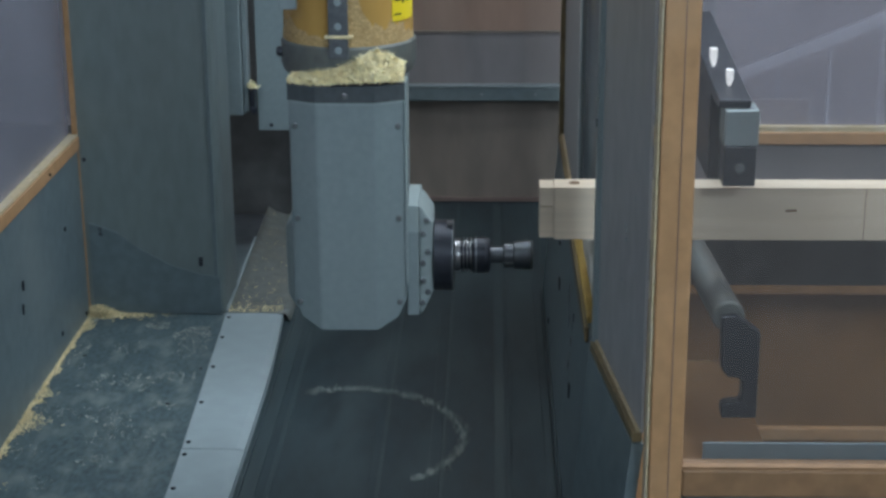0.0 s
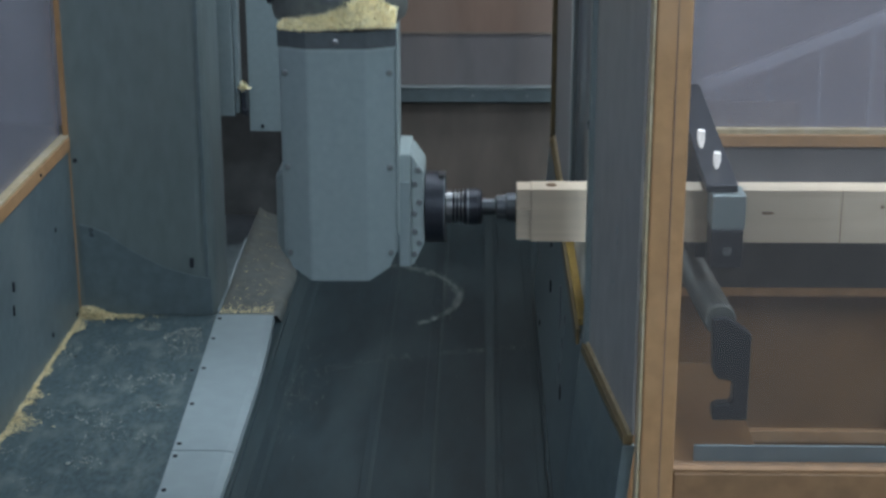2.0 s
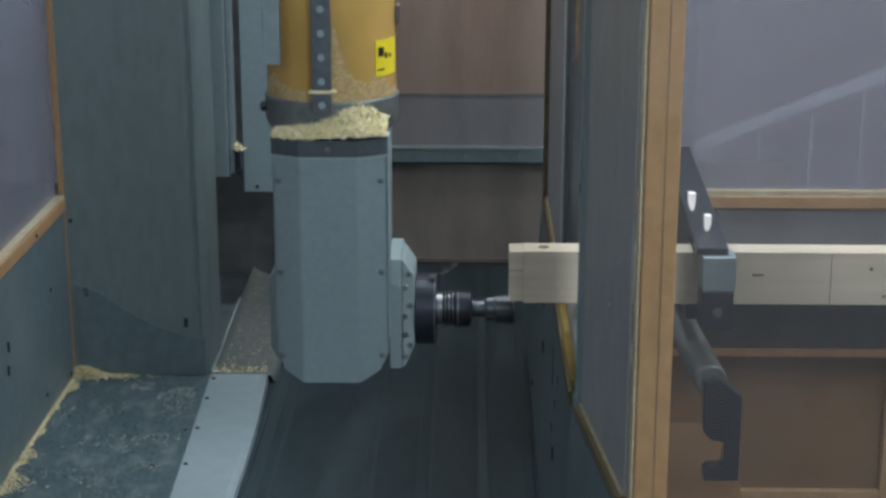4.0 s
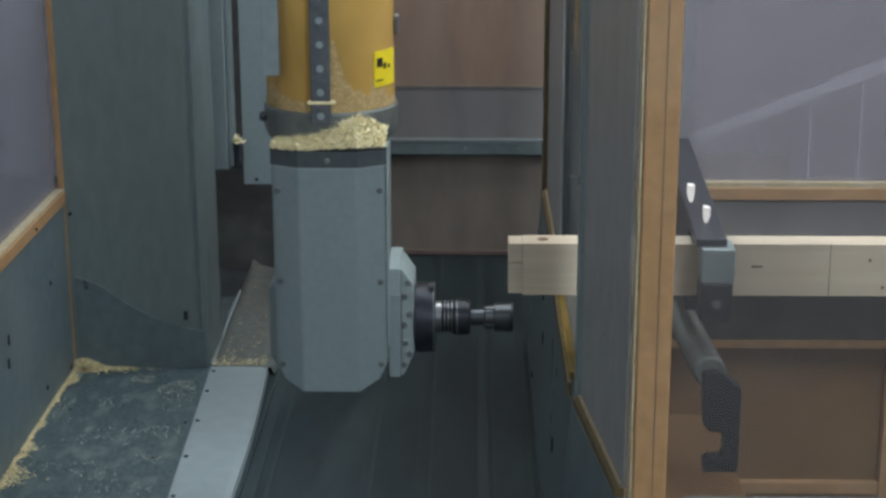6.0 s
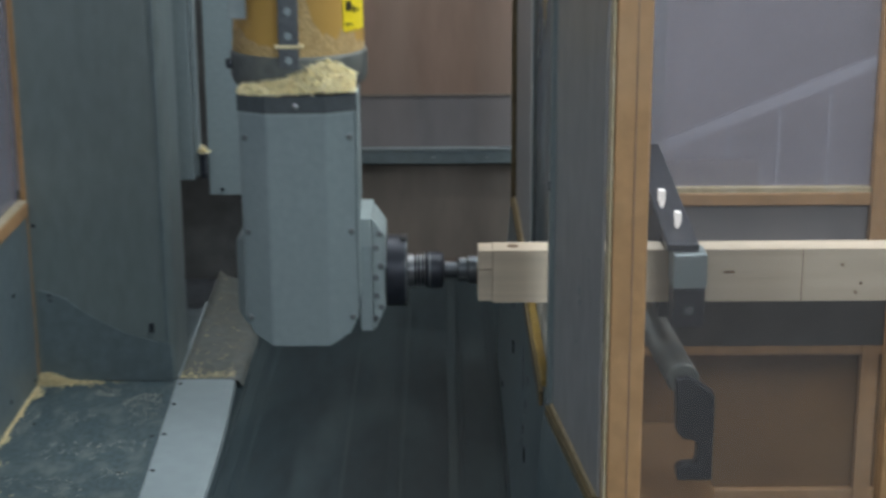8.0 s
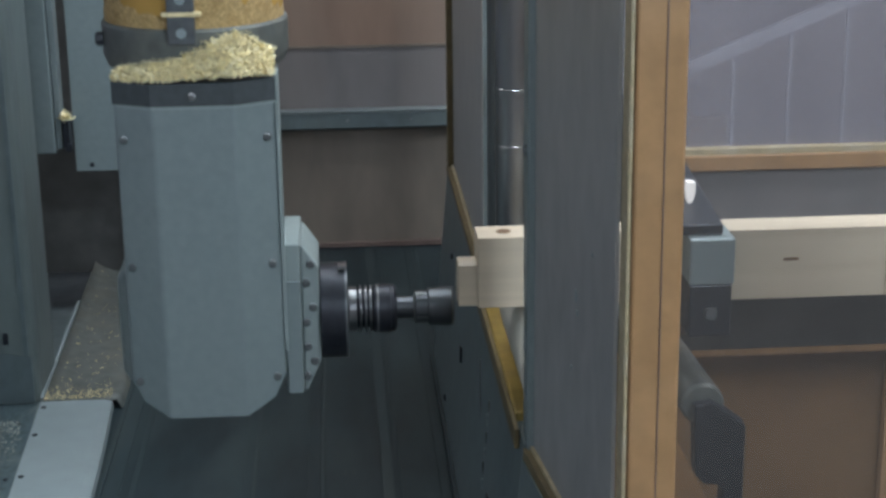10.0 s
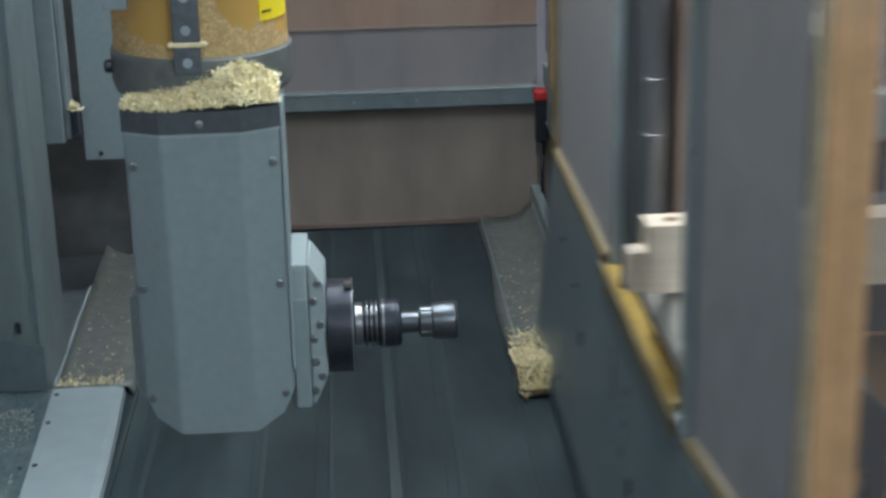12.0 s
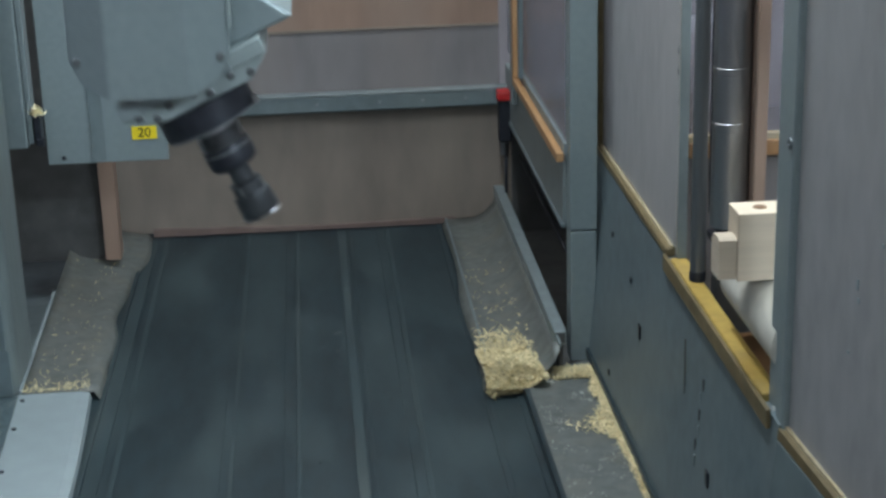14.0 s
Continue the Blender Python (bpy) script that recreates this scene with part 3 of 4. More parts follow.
for k in range(6):
    part("scar", bx(leaning(.2 + .03 * k) - .001, leaning(.2 + .03 * k) + .0012, -0.985 + .006 * math.sin(k * 2.1), -0.979 + .006 * math.sin(k * 2.1), 0.20 + .03 * k, 0.222 + .03 * k), DARK if k % 2 else STEEL, wall)
part("base_seal", bx(WL - .048, WL - .040, -1.42, 0.19, 0.004, 0.022), BELT, wall, "dark rubber base seal")

wf = thing("window_frame", "ochre steel window frame with a clear plexiglass pane", "window frame")
part("post", bx(1.0575, 1.118, -1.79, -1.745, 0.0, 1.42, bevel=0.004), OCHRE, wf, "ochre painted post")
# Brown strip that draws the shadow line down the post.
part("post_shadow_line", bx(1.092, 1.0935, -1.7915, -1.789, 0.0, 1.42), BROWN, wf)
part("post_edge", bx(1.051, 1.057, -1.785, -1.742, 0.0, 1.42, bevel=0.003), OCHRE_EDGE, wf, "pale worn edge of the post")
part("post", bx(1.545, 1.62, -1.79, -1.745, 0.0, 1.42, bevel=0.004), OCHRE, wf)
part("bottom_rail", bx(1.1185, 1.5445, -1.79, -1.745, 0.312, 0.366, bevel=0.004), OCHRE_DIM, wf, "ochre bottom rail, coloured darker for the weak light there")
part("rail_edge", bx(1.1185, 1.5445, -1.786, -1.75, 0.3665, 0.371), OCHRE_DIM, wf)
part("inner_skirt", bx(1.16, 1.5445, -1.742, -1.735, 0.30, 0.398), STEEL_BLUE, wf, "blue-grey inner skirt plate")
part("top_rail", bx(1.1185, 1.5445, -1.79, -1.745, 1.36, 1.42, bevel=0.004), OCHRE, wf)
pane = part("pane", bx(1.1185, 1.5445, -1.77, -1.764, 0.372, 1.36), GLASS, wf, "clear plexiglass pane with smears")
pane.visible_shadow = False
part("skirt", bx(1.09, 1.5445, -1.778, -1.75, 0.02, 0.308, bevel=0.003), STEEL_BLUE, wf, "grey sheet skirt below the pane")
for x in (1.11, 1.30, 1.50):
    screw(wf, x, -1.778, 0.295, "y", .007, BLACK)

# framing behind the workpiece
bf = thing("rear_frame", "ochre rear frame with brown infill board", "frame")
part("infill", prism([(1.06, .215), (1.06, .022), (1.42, .022), (1.42, -.30), (2.3, -.30), (2.3, .215)], -0.40, -0.385, "y"), OCHRE_BOARD, bf, "ochre brown board")
part("upper_rail", bx(1.06, 2.3, -0.42, -0.38, 0.218, 0.255, bevel=0.003), OCHRE, bf)
part("floor_board", bx(1.045, 1.42, -1.70, -0.402, 0.012, 0.022), OCHRE_BOARD, bf)
part("lower_rail", bx(1.421, 2.3, -0.42, -0.38, -0.20, -0.165, bevel=0.003), OCHRE, bf)
part("post", bx(1.865, 1.91, -0.425, -0.38, -0.3, 1.7, bevel=0.003), OCHRE, bf)
part("high_rail", bx(1.06, 1.864, -0.42, -0.385, 0.622, 0.655, bevel=0.003), OCHRE, bf)
part("high_rail_edge", bx(1.06, 1.864, -0.415, -0.39, 0.6555, 0.668), OCHRE_EDGE, bf)
part("panel", bx(1.06, 1.864, -0.398, -0.39, 0.26, 0.62), PLUM, bf, "plum-grey board")
part("pane", bx(1.06, 1.864, -0.400, -0.396, 0.67, 1.7), GLASS_REAR, bf, "hazy grey pane")
# Dark bar added where a zone of shade lies below the beam.
gd = thing("girder", "dark bar added for the shade below the workpiece", "girder")
part("web", bx(1.05, 2.3, -0.70, -0.66, 0.34, 0.52, bevel=0.004), DARK, gd)
part("flange", bx(1.05, 2.3, -0.74, -0.62, 0.52, 0.535, bevel=0.003), BLACK, gd)

# upright guides in the opening
gt = thing("guide_tube", "dark round guide tube standing in the opening", "tube")
part("tube", lathe([(0.494, .014), (1.8, .014)], "z", (0.990, -0.80, 0), 20), CYL, gt)
part("collar", lathe([(0.494, .0155), (0.51, .0155), (0.513, .014)], "z", (0.990, -0.80, 0), 20), BLACK, gt)
gc = thing("lift_cylinder", "thick steel lift cylinder with bright streaks", "cylinder")
part("barrel", lathe([(0.625, .032), (0.80, .032), (0.801, .033), (0.815, .033), (0.816, .032), (0.90, .032), (0.901, .033), (0.912, .033), (0.913, .032), (1.9, .032)], "z", (1.011, -0.93, 0), 40), BARREL, gc, "polished barrel")
part("foot", lathe([(0.615, .024), (0.6245, .028)], "z", (1.011, -0.93, 0), 24), BLACK, gc)
part("hose", lathe([(0.63, .007), (1.9, .007)], "z", (0.998, -0.865, 0), 12), BLACK, gc, "black hose beside the barrel")
gr = thing("guide_board", "brown wooden guide board beside the cylinder", "board")
part("board", bx(1.0445, 1.066, -0.97, -0.915, 0.66, 1.8, bevel=.003), RED_BROWN, gr)

# ---- the workpiece and what holds it ----
BY0, BY1, BZ0, BZ1 = -1.215, -1.15, 0.621, 0.735
beam = thing("timber_beam", "pale planed spruce beam with a tenon cut at its end", "timber beam")
part("beam", bx(0.872, 2.35, BY0, BY1, BZ0, BZ1, bevel=0.0015), WOOD, beam)
part("tenon", prism([(BY0 + .004, BZ0 + .003), (BY1 - .012, BZ0 + .003), (BY1 - .012, .672), (BY1 - .016, .686), (BY1 - .026, .694), (BY0 + .012, .695), (BY0 + .004, .690)], 0.842, 0.8718, "x", bevel=0.001), WOOD, beam, "short milled tenon")
part("knot", lathe([(BZ1, .012), (BZ1 + .0012, .011)], "z", (0.915, -1.182, 0), 14), KNOT, beam)
part("knot", bx(1.352, 1.376, BY0 - .001, BY0 + .001, 0.683, 0.688, bevel=.0008), KNOT, beam)
for x, z in ((1.60, .700), (1.64, .66), (1.70, .69), (1.63, .64)):
    part("knot", lathe([(BY0, .004), (BY0 - .001, .003)], "y", (x, 0, z), 8), KNOT, beam)
part("joint_line", bx(1.516, 1.5175, BY0 - .0006, BY0 + .001, BZ0, BZ1), KNOT, beam)
off = thing("offcut", "small pale wooden offcut from the beam end", "offcut")
part("block", bx(0.842, 0.8716, BY0 + .002, BY1 - .002, 0.6945, BZ1 - .001, bevel=0.001), WOOD, off)

clamp = thing("clamp", "dark steel clamp with a light grey jaw over the beam", "clamp")
part("jaw", bx(1.236, 1.305, -1.30, -1.225, 0.675, 0.748, bevel=0.003), HEAD, clamp, "light grey jaw block")
part("lower_jaw", bx(1.238, 1.303, -1.295, -1.225, 0.590, 0.673, bevel=0.003), BLACK, clamp)
part("arm", prism([(-1.28, 0.749), (-1.28, 0.765), (-0.62, 0.83), (-0.62, 0.752)], 1.225, 1.29, "x", bevel=0.003), BLACK, clamp, "dark clamp arm")
part("rear_plate", bx(1.228, 1.288, -1.135, -0.70, 0.56, 0.748, bevel=0.004), BLACK, clamp, "dark rear clamp plate")
part("gap_glow", prism([(1.231, .800), (1.236, .800), (1.240, .817), (1.240, .836), (1.226, .837), (1.226, .815)], -1.12, -1.10, "y"), GAP_GLOW, clamp, "glowing white patch for bright light through a gap")
part("gap_glow", prism([(1.254, .774), (1.260, .774), (1.265, .788), (1.265, .806), (1.252, .807), (1.252, .79)], -1.19, -1.17, "y"), GAP_GLOW, clamp, "glowing white patch for bright light through a gap")
part("bolt", lathe([(-1.3, .01), (-1.306, .009)], "y", (1.27, 0, 0.63), 10), CYL, clamp)

ra = thing("outfeed_roller", "grey outfeed roller on a dark hooked bracket", "roller")
tilted = lathe([(-1.30, .030), (-1.295, .034), (-0.79, .034), (-0.78, .03)], "y", (1.238, 0, 0.480), 28)
for v in tilted.verts:
    v.co.x += 0.026 * (-0.79 - v.co.y) / .51
part("roller", tilted, STEEL_DUSTY, ra, "grey roller")
hook = [(1.243, .462), (1.272, .466), (1.325, .425), (1.325, .236), (1.252, .236), (1.250, .262), (1.262, .270), (1.288, .272), (1.292, .282), (1.292, .318), (1.284, .326), (1.262, .328), (1.248, .345)]
part("bracket", prism([(x + .004, z + .024) for x, z in hook], -1.315, -1.28, "y", bevel=0.003), BLACK, ra, "dark hooked bracket")
part("stay", bx(1.20, 1.232, -0.9, -0.86, 0.49, 0.60, bevel=.004), STEEL, ra)
part("mount", bx(1.21, 1.275, -0.80, -0.702, 0.42, 0.51, bevel=.004), BLACK, ra)
rs = thing("support_roller", "cream roller carrying the beam in the opening", "roller")
part("roller", lathe([(-1.36, .054), (-1.355, .060), (-1.03, .060), (-1.025, .056), (-1.022, .03)], "y", (1.034, 0, 0.5605), 36), ROLLER, rs)
part("axle", lathe([(-1.40, .012), (-0.82, .012)], "y", (1.034, 0, 0.5605), 16), CYL, rs)

# ---- the milling head ----
HY = -1.12
head_unit = thing("milling_head", "grey milling head with an amber dust tube and horizontal tool", "milling head", (0.473, HY, 0.563))


def cover_shell(half, flat, front, side, back, z0, z1, zc):
    """The folded front cover: a faceted front, sides, and lower corners cut off."""
    pts = [(-half, back), (-half, side), (-flat, front), (flat, front), (half, side), (half, back)]
    bm = bmesh.new()
    lo = [bm.verts.new((x, y, zc if abs(x) > flat + .001 else z0)) for x, y in pts]
    mid_l = bm.verts.new((-(flat + half) / 2 - .012, (front + side) / 2 + .006, z0 + .022))
    mid_r = bm.verts.new(((flat + half) / 2 + .012, (front + side) / 2 + .006, z0 + .022))
    hi = [bm.verts.new((x, y, z1)) for x, y in pts]
    bm.faces.new((lo[0], lo[1], hi[1], hi[0]))
    bm.faces.new((lo[1], mid_l, lo[2], hi[2], hi[1]))
    bm.faces.new((lo[2], lo[3], hi[3], hi[2]))
    bm.faces.new((lo[3], mid_r, lo[4], hi[4], hi[3]))
    bm.faces.new((lo[4], lo[5], hi[5], hi[4]))
    bm.faces.new(hi[::-1])
    bm.faces.new((lo[0], lo[5], lo[4], mid_r, lo[3], lo[2], mid_l, lo[1]))
    bm.faces.new((lo[5], lo[0], hi[0], hi[5]))
    bmesh.ops.recalc_face_normals(bm, faces=bm.faces)
    bmesh.ops.bevel(bm, geom=[e for e in bm.edges if abs((e.verts[0].co - e.verts[1].co).z) > .3], offset=0.004, segments=2, affect="EDGES", profile=.5)
    return bm


front_cover = part("front_cover", cover_shell(0.119, 0.060, -0.130, -0.098, -0.045, -0.133, 0.358, -0.076), HEAD, head_unit, "grey faceted front cover")
part("cover_edge", bx(0.1195, 0.1235, -0.100, -0.045, -0.04, 0.395), HEAD_LIGHT, head_unit)
band = part("band", prism([(-.1205, -.045), (-.1205, -.1), (-.061, -.1325), (.061, -.1325), (.1205, -.1), (.1205, -.045)], 0.3585, 0.392, "z"), BAND, head_unit, "dark rubber band")
part("arm", bx(-0.112, 0.118, -0.045, 0.13, 0.12, 0.392, bevel=0.006), HEAD, head_unit)
part("rear_arm", bx(-0.105, 0.112, 0.10, 0.14, -0.10, 0.12, bevel=0.006), HEAD, head_unit)
# Pale strip that draws the highlight along the cover's top edge.
part("cover_highlight", prism([(-.1197, -.046), (-.1197, -.0985), (-.0605, -.1310), (.0605, -.1310), (.1197, -.0985), (.1197, -.046)], 0.3535, 0.3583, "z"), HEAD_LIGHT, head_unit, "pale strip drawn as the highlight on the cover edge")
for x, z in ((-.106, .305), (.106, .305), (-.106, .107), (.106, .107), (-.106, -.078), (.106, -.078)):
    part("bolt", lathe([(0, .0065), (-.004, .0065), (-.005, .004), (-.0035, .0035)], "y", (x, -0.1055, z), 12), CYL, front_cover)
part("band_bolt", lathe([(0, .006), (-.003, .006), (-.004, .003)], "y", (0, -0.1325, 0.373), 12), CHROME, band)
TY = 0.035
part("collar", lathe([(0.385, .118), (0.40, .137), (0.415, .142), (0.462, .142), (0.466, .139)], "z", (-.003, TY, 0), 48), STEEL_DUSTY, head_unit, "dusty galvanised collar ring")
part("dust_tube", lathe([(0.467, .136), (1.25, .136)], "z", (-.003, TY, 0), 48), TUBE, head_unit, "amber plastic dust tube")
part("tube_core", lathe([(0.468, .10), (1.25, .10)], "z", (-.003, TY, 0), 32), OCHRE, head_unit)
strap = part("strap", bx(-0.032, 0.008, -0.112, -0.098, 0.445, 1.25, bevel=.002), STRAP, head_unit, "grey perforated strap")
for k in range(12):
    part("strap_hole", lathe([(-0.112, .0075), (-0.1132, .007)], "y", (-0.012, 0, 0.462 + .049 * k), 12), STRIP, strap)
part("strap_clip", bx(-0.040, 0.018, -0.114, -0.1, 0.486, 0.493, bevel=.002), CHIPS_OLD, head_unit)
part("ring_bolt", lathe([(-.138, .011), (-.148, .011), (-.151, .008)], "x", (0, TY - .04, 0.44), 10), BLACK, head_unit)
part("latch", bx(0.133, 0.142, TY - .02, TY + .02, 0.61, 0.65, bevel=.003), CHROME, head_unit)
part("side_plate", bx(-0.130, -0.095, -0.11, -0.09, 0.545, 1.25, bevel=.002), STEEL, head_unit, "grey side plate")


def wrapped_label(a0, a1, z0, z1, r, n=6):
    bm = bmesh.new()
    cols = []
    for k in range(n + 1):
        a = a0 + (a1 - a0) * k / n
        p = (-.003 + r * math.sin(a), TY - r * math.cos(a))
        q = (-.003 + (r - .002) * math.sin(a), TY - (r - .002) * math.cos(a))
        cols.append([bm.verts.new((*p, z0)), bm.verts.new((*p, z1)), bm.verts.new((*q, z1)), bm.verts.new((*q, z0))])
    for c0, c1 in zip(cols, cols[1:]):
        for i in range(4):
            bm.faces.new((c0[i], c0[(i + 1) % 4], c1[(i + 1) % 4], c1[i]))
    bm.faces.new(cols[0])
    bm.faces.new(cols[-1][::-1])
    bmesh.ops.recalc_face_normals(bm, faces=bm.faces)
    return bm


def dust_film(a0, a1, base, seed, n=60):
    """Sawdust clinging to the foot of the tube, with a ragged upper edge."""
    bm = bmesh.new()
    cols = []
    r = 0.1372
    for k in range(n + 1):
        a = a0 + (a1 - a0) * k / n
        h = base + (0.020 if 0.1 < a < 1.1 else 0) + 0.022 * noise.noise(Vector((a * 7, seed, 0))) + 0.010 * noise.noise(Vector((a * 31, seed, 2))) + 0.11 * math.exp(-(max(0, a - .12) / .16) ** 2) * (1 if a > .09 else 0) + 0.035 * math.exp(-((a + 1.0) / .22) ** 2)
        p = (-.003 + r * math.sin(a), TY - r * math.cos(a))
        cols.append([bm.verts.new((*p, 0.4665)), bm.verts.new((*p, 0.4665 + max(h, .004)))])
    for c0, c1 in zip(cols, cols[1:]):
        bm.faces.new((c0[0], c1[0], c1[1], c0[1])).smooth = True
    return bm


part("dust_film", dust_film(-1.5, 1.5, 0.02, 4.0), TUBE_DUST, head_unit, "sawdust clinging to the tube")
wl = part("tube_label", wrapped_label(0.80, 1.36, 0.512, 0.586, .1385), LABEL, head_unit, "yellow sticker with black marks")
part("mark", wrapped_label(0.85, 0.97, 0.553, 0.572, .1395, 2), INK, wl)
part("mark", wrapped_label(1.00, 1.06, 0.548, 0.560, .1395, 2), INK, wl)
part("mark", wrapped_label(1.12, 1.17, 0.548, 0.556, .1395, 2), INK, wl)
part("mark", wrapped_label(0.83, 0.98, 0.524, 0.5275, .1395, 2), INK, wl)

# the swivelling spindle carrier
swivel = new("spindle_carrier")
swivel.parent = head_unit
core = [(-0.11, 0.10), (-0.141, 0.070), (-0.141, -0.085), (-0.122, -0.118), (0.119, -0.10), (0.119, 0.185), (0.0, 0.115)]
part("carrier_block", prism(core, -0.04, 0.095, "y", bevel=0.006), HEAD, swivel)
part("flange", bx(0.119, 0.146, -0.075, 0.09, -0.118, 0.126, bevel=0.003), HEAD_LIGHT, swivel, "light grey cast flange")
part("flange_cheek", bx(0.1215, 0.145, -0.0805, -0.0755, -0.118, 0.068, bevel=0.0012), HEAD, swivel)
nose = [(0.1465, 0.122), (0.152, 0.118), (0.174, 0.086), (0.174, -0.070), (0.152, -0.118), (0.1465, -0.122)]
part("nose_plate", prism(nose, -0.065, 0.07, "y", bevel=0.003), HEAD_LIGHT, swivel, "light grey faceted nose plate")
for x, z in ((.162, .09), (.154, .06), (.164, .02), (.153, -.005), (.154, -.045), (.164, -.07), (.152, -.095)):
    part("nose_screw", lathe([(-0.065, .0066), (-.0685, .0066), (-.0695, .005), (-.0695, .003), (-.067, .0028)], "y", (x, 0, z), 12), CYL, swivel)
SX = 0.174           # where the spindle nose ends


def turned(name, rows, material, label="", seg=32):
    return part(name, lathe([(SX + a, r) for a, r in rows], "x", (0, 0, -0.008), seg), material, swivel, label)


turned("spindle_flange", [(0.0005, .070), (0.002, .077), (0.042, .077), (0.044, .074)], BLACK, "black spindle flange", 40)
part("flange_pin", bx(SX + .03, SX + .043, -0.03, -0.015, 0.068, 0.0745), CHROME, swivel)
turned("flange_rim", [(0.0405, .0775), (0.0435, .0775)], CYL, "", 40)
turned("tool_taper", [(0.0445, .033), (0.046, .036), (0.0575, .036), (0.0585, .034)], CHROME, "bright ground tool holder")
for a in (0.0588, 0.0668, 0.0748):
    turned("groove", [(a, .031), (a + .0038, .031)], BLACK)
    turned("ring", [(a + .004, .0365), (a + .0055, .038), (a + .0072, .038), (a + .0078, .0365)], CHROME, "bright ring of the tool holder")
turned("collet_nut", [(0.083, .034), (0.086, .038), (0.092, .0395), (0.112, .0395), (0.114, .038), (0.118, .038), (0.122, .034)], BLACK, "black collet nut")
turned("nut_edge", [(0.0905, .0398), (0.0925, .0402), (0.0935, .0398)], CYL, "", 32)
turned("shank", [(0.1225, .018), (0.150, .018)], CUTTER, "", 20)
turned("cutter", [(0.1505, .020), (0.153, .026), (0.172, .026), (0.174, .030), (0.206, .0325), (0.2105, .031)], CUTTER, "dark steel milling cutter", 28)
for k in range(4):
    bm = bx(SX + .154, SX + .172, -0.002, 0.002, 0.022, 0.0285)
    bmesh.ops.rotate(bm, verts=bm.verts, matrix=Matrix.Rotation(k * math.pi / 2 + .4, 3, "X"))
    bmesh.ops.translate(bm, verts=bm.verts, vec=(0, 0, -0.008))
    part("cutter_blade", bm, CYL, swivel)
turned("cutter_rim", [(0.2106, .030), (0.2125, .0325), (0.214, .031)], CHROME, "", 24)


# chips lying on the head: one mound that rides with it
PROFILE = [(-0.12, 0.004), (-0.08, 0.018), (-0.04, 0.031), (0.0, 0.045), (0.03, 0.060), (0.052, 0.070), (0.072, 0.062), (0.092, 0.044), (0.12, 0.030)]


def pile_front(x):
    return -0.1315 + max(0, abs(x) - .06) * .55


def pile_height(x, y):
    h = 0.02
    for (a, u), (b, v) in zip(PROFILE, PROFILE[1:]):
        if a <= x <= b:
            h = u + (v - u) * (x - a) / (b - a)
    h *= 1 + 0.20 * noise.noise(Vector((x * 28, y * 28, 1.7))) + 0.16 * noise.noise(Vector((x * 75, y * 75, 5.2)))
    return h * min(1.0, max(0, (y - pile_front(x) + .002) / 0.042)) ** 0.75


def mound(rnd):
    x = rnd.uniform(-0.117, 0.117)
    f = pile_front(x)
    y = f + (-0.045 - f) * rnd.random() ** 1.3
    return x, y, 0.3935 + max(0.002, pile_height(x, y)) * rnd.uniform(0.92, 1.05) + rnd.uniform(0, 0.004)


def mound_body():
    bm = bmesh.new()
    nx, ny = 28, 14
    g = []
    for i in range(nx + 1):
        row = []
        for j in range(ny + 1):
            x = -0.116 + .232 * i / nx
            lim = pile_front(x)
            y = lim + (-0.02 - lim) * j / ny
            z = 0.3945 + max(0.0, pile_height(x, y) * .95)
            row.append(bm.verts.new((x, y, z)))
        g.append(row)
    for i in range(nx):
        for j in range(ny):
            bm.faces.new((g[i][j], g[i + 1][j], g[i + 1][j + 1], g[i][j + 1])).smooth = True
    return bm


pile = thing("chip_pile", "heap of fresh pale wood shavings lying on the milling head", "wood chips", (0.473, HY, 0.563))
pile["kind"] = "stuff"
part("heap", mound_body(), CHIPS, pile)
fl = heap("flakes", mound, 9000, 0.0044, CHIPS, 5, "")
fl.parent = pile
for key in ("label", "category", "kind"):
    if key in fl:
        del fl[key]

# settled chips
noise.seed_set(3)


def along_left(rnd):
    y = -2.0 + 2.0 * rnd.random() ** 0.8
    m = max(0, noise.noise(Vector((y * 7, 0, 3.1))) + .15)
    w = 0.004 + 0.07 * m + (0.05 if y > -.05 else 0)
    return -0.398 + abs(rnd.gauss(0, w)), y, 0.001 + rnd.random() * 0.004


heap("wood_dust_left", along_left, 5200, 0.0034, CHIPS_OLD, 11, "yellow wood dust gathered along the side wall")


def corner_left(rnd):
    x, y = -0.395 + abs(rnd.gauss(0, 0.07)), -abs(rnd.gauss(0, 0.018))
    return x, y, 0.002 + 0.028 * math.exp(-((x + .37) / .05) ** 2) * rnd.random()


heap("wood_dust_corner", corner_left, 1200, 0.005, CHIPS_OLD, 12, "small drift of wood dust at the column foot")


def deck_specks(rnd):
    x, y = rnd.uniform(-0.38, -0.01), (rnd.uniform(-1.6, -0.02) if rnd.random() < .62 else -0.012 - abs(rnd.gauss(0, .12)))
    if noise.noise(Vector((x * 9, y * 9, 0))) < 0.08:
        return x, y, -0.02
    return x, y, 0.001


heap("wood_dust_deck", deck_specks, 5200, 0.0031, SCUFF, 13, "scattered specks of wood dust on the deck")


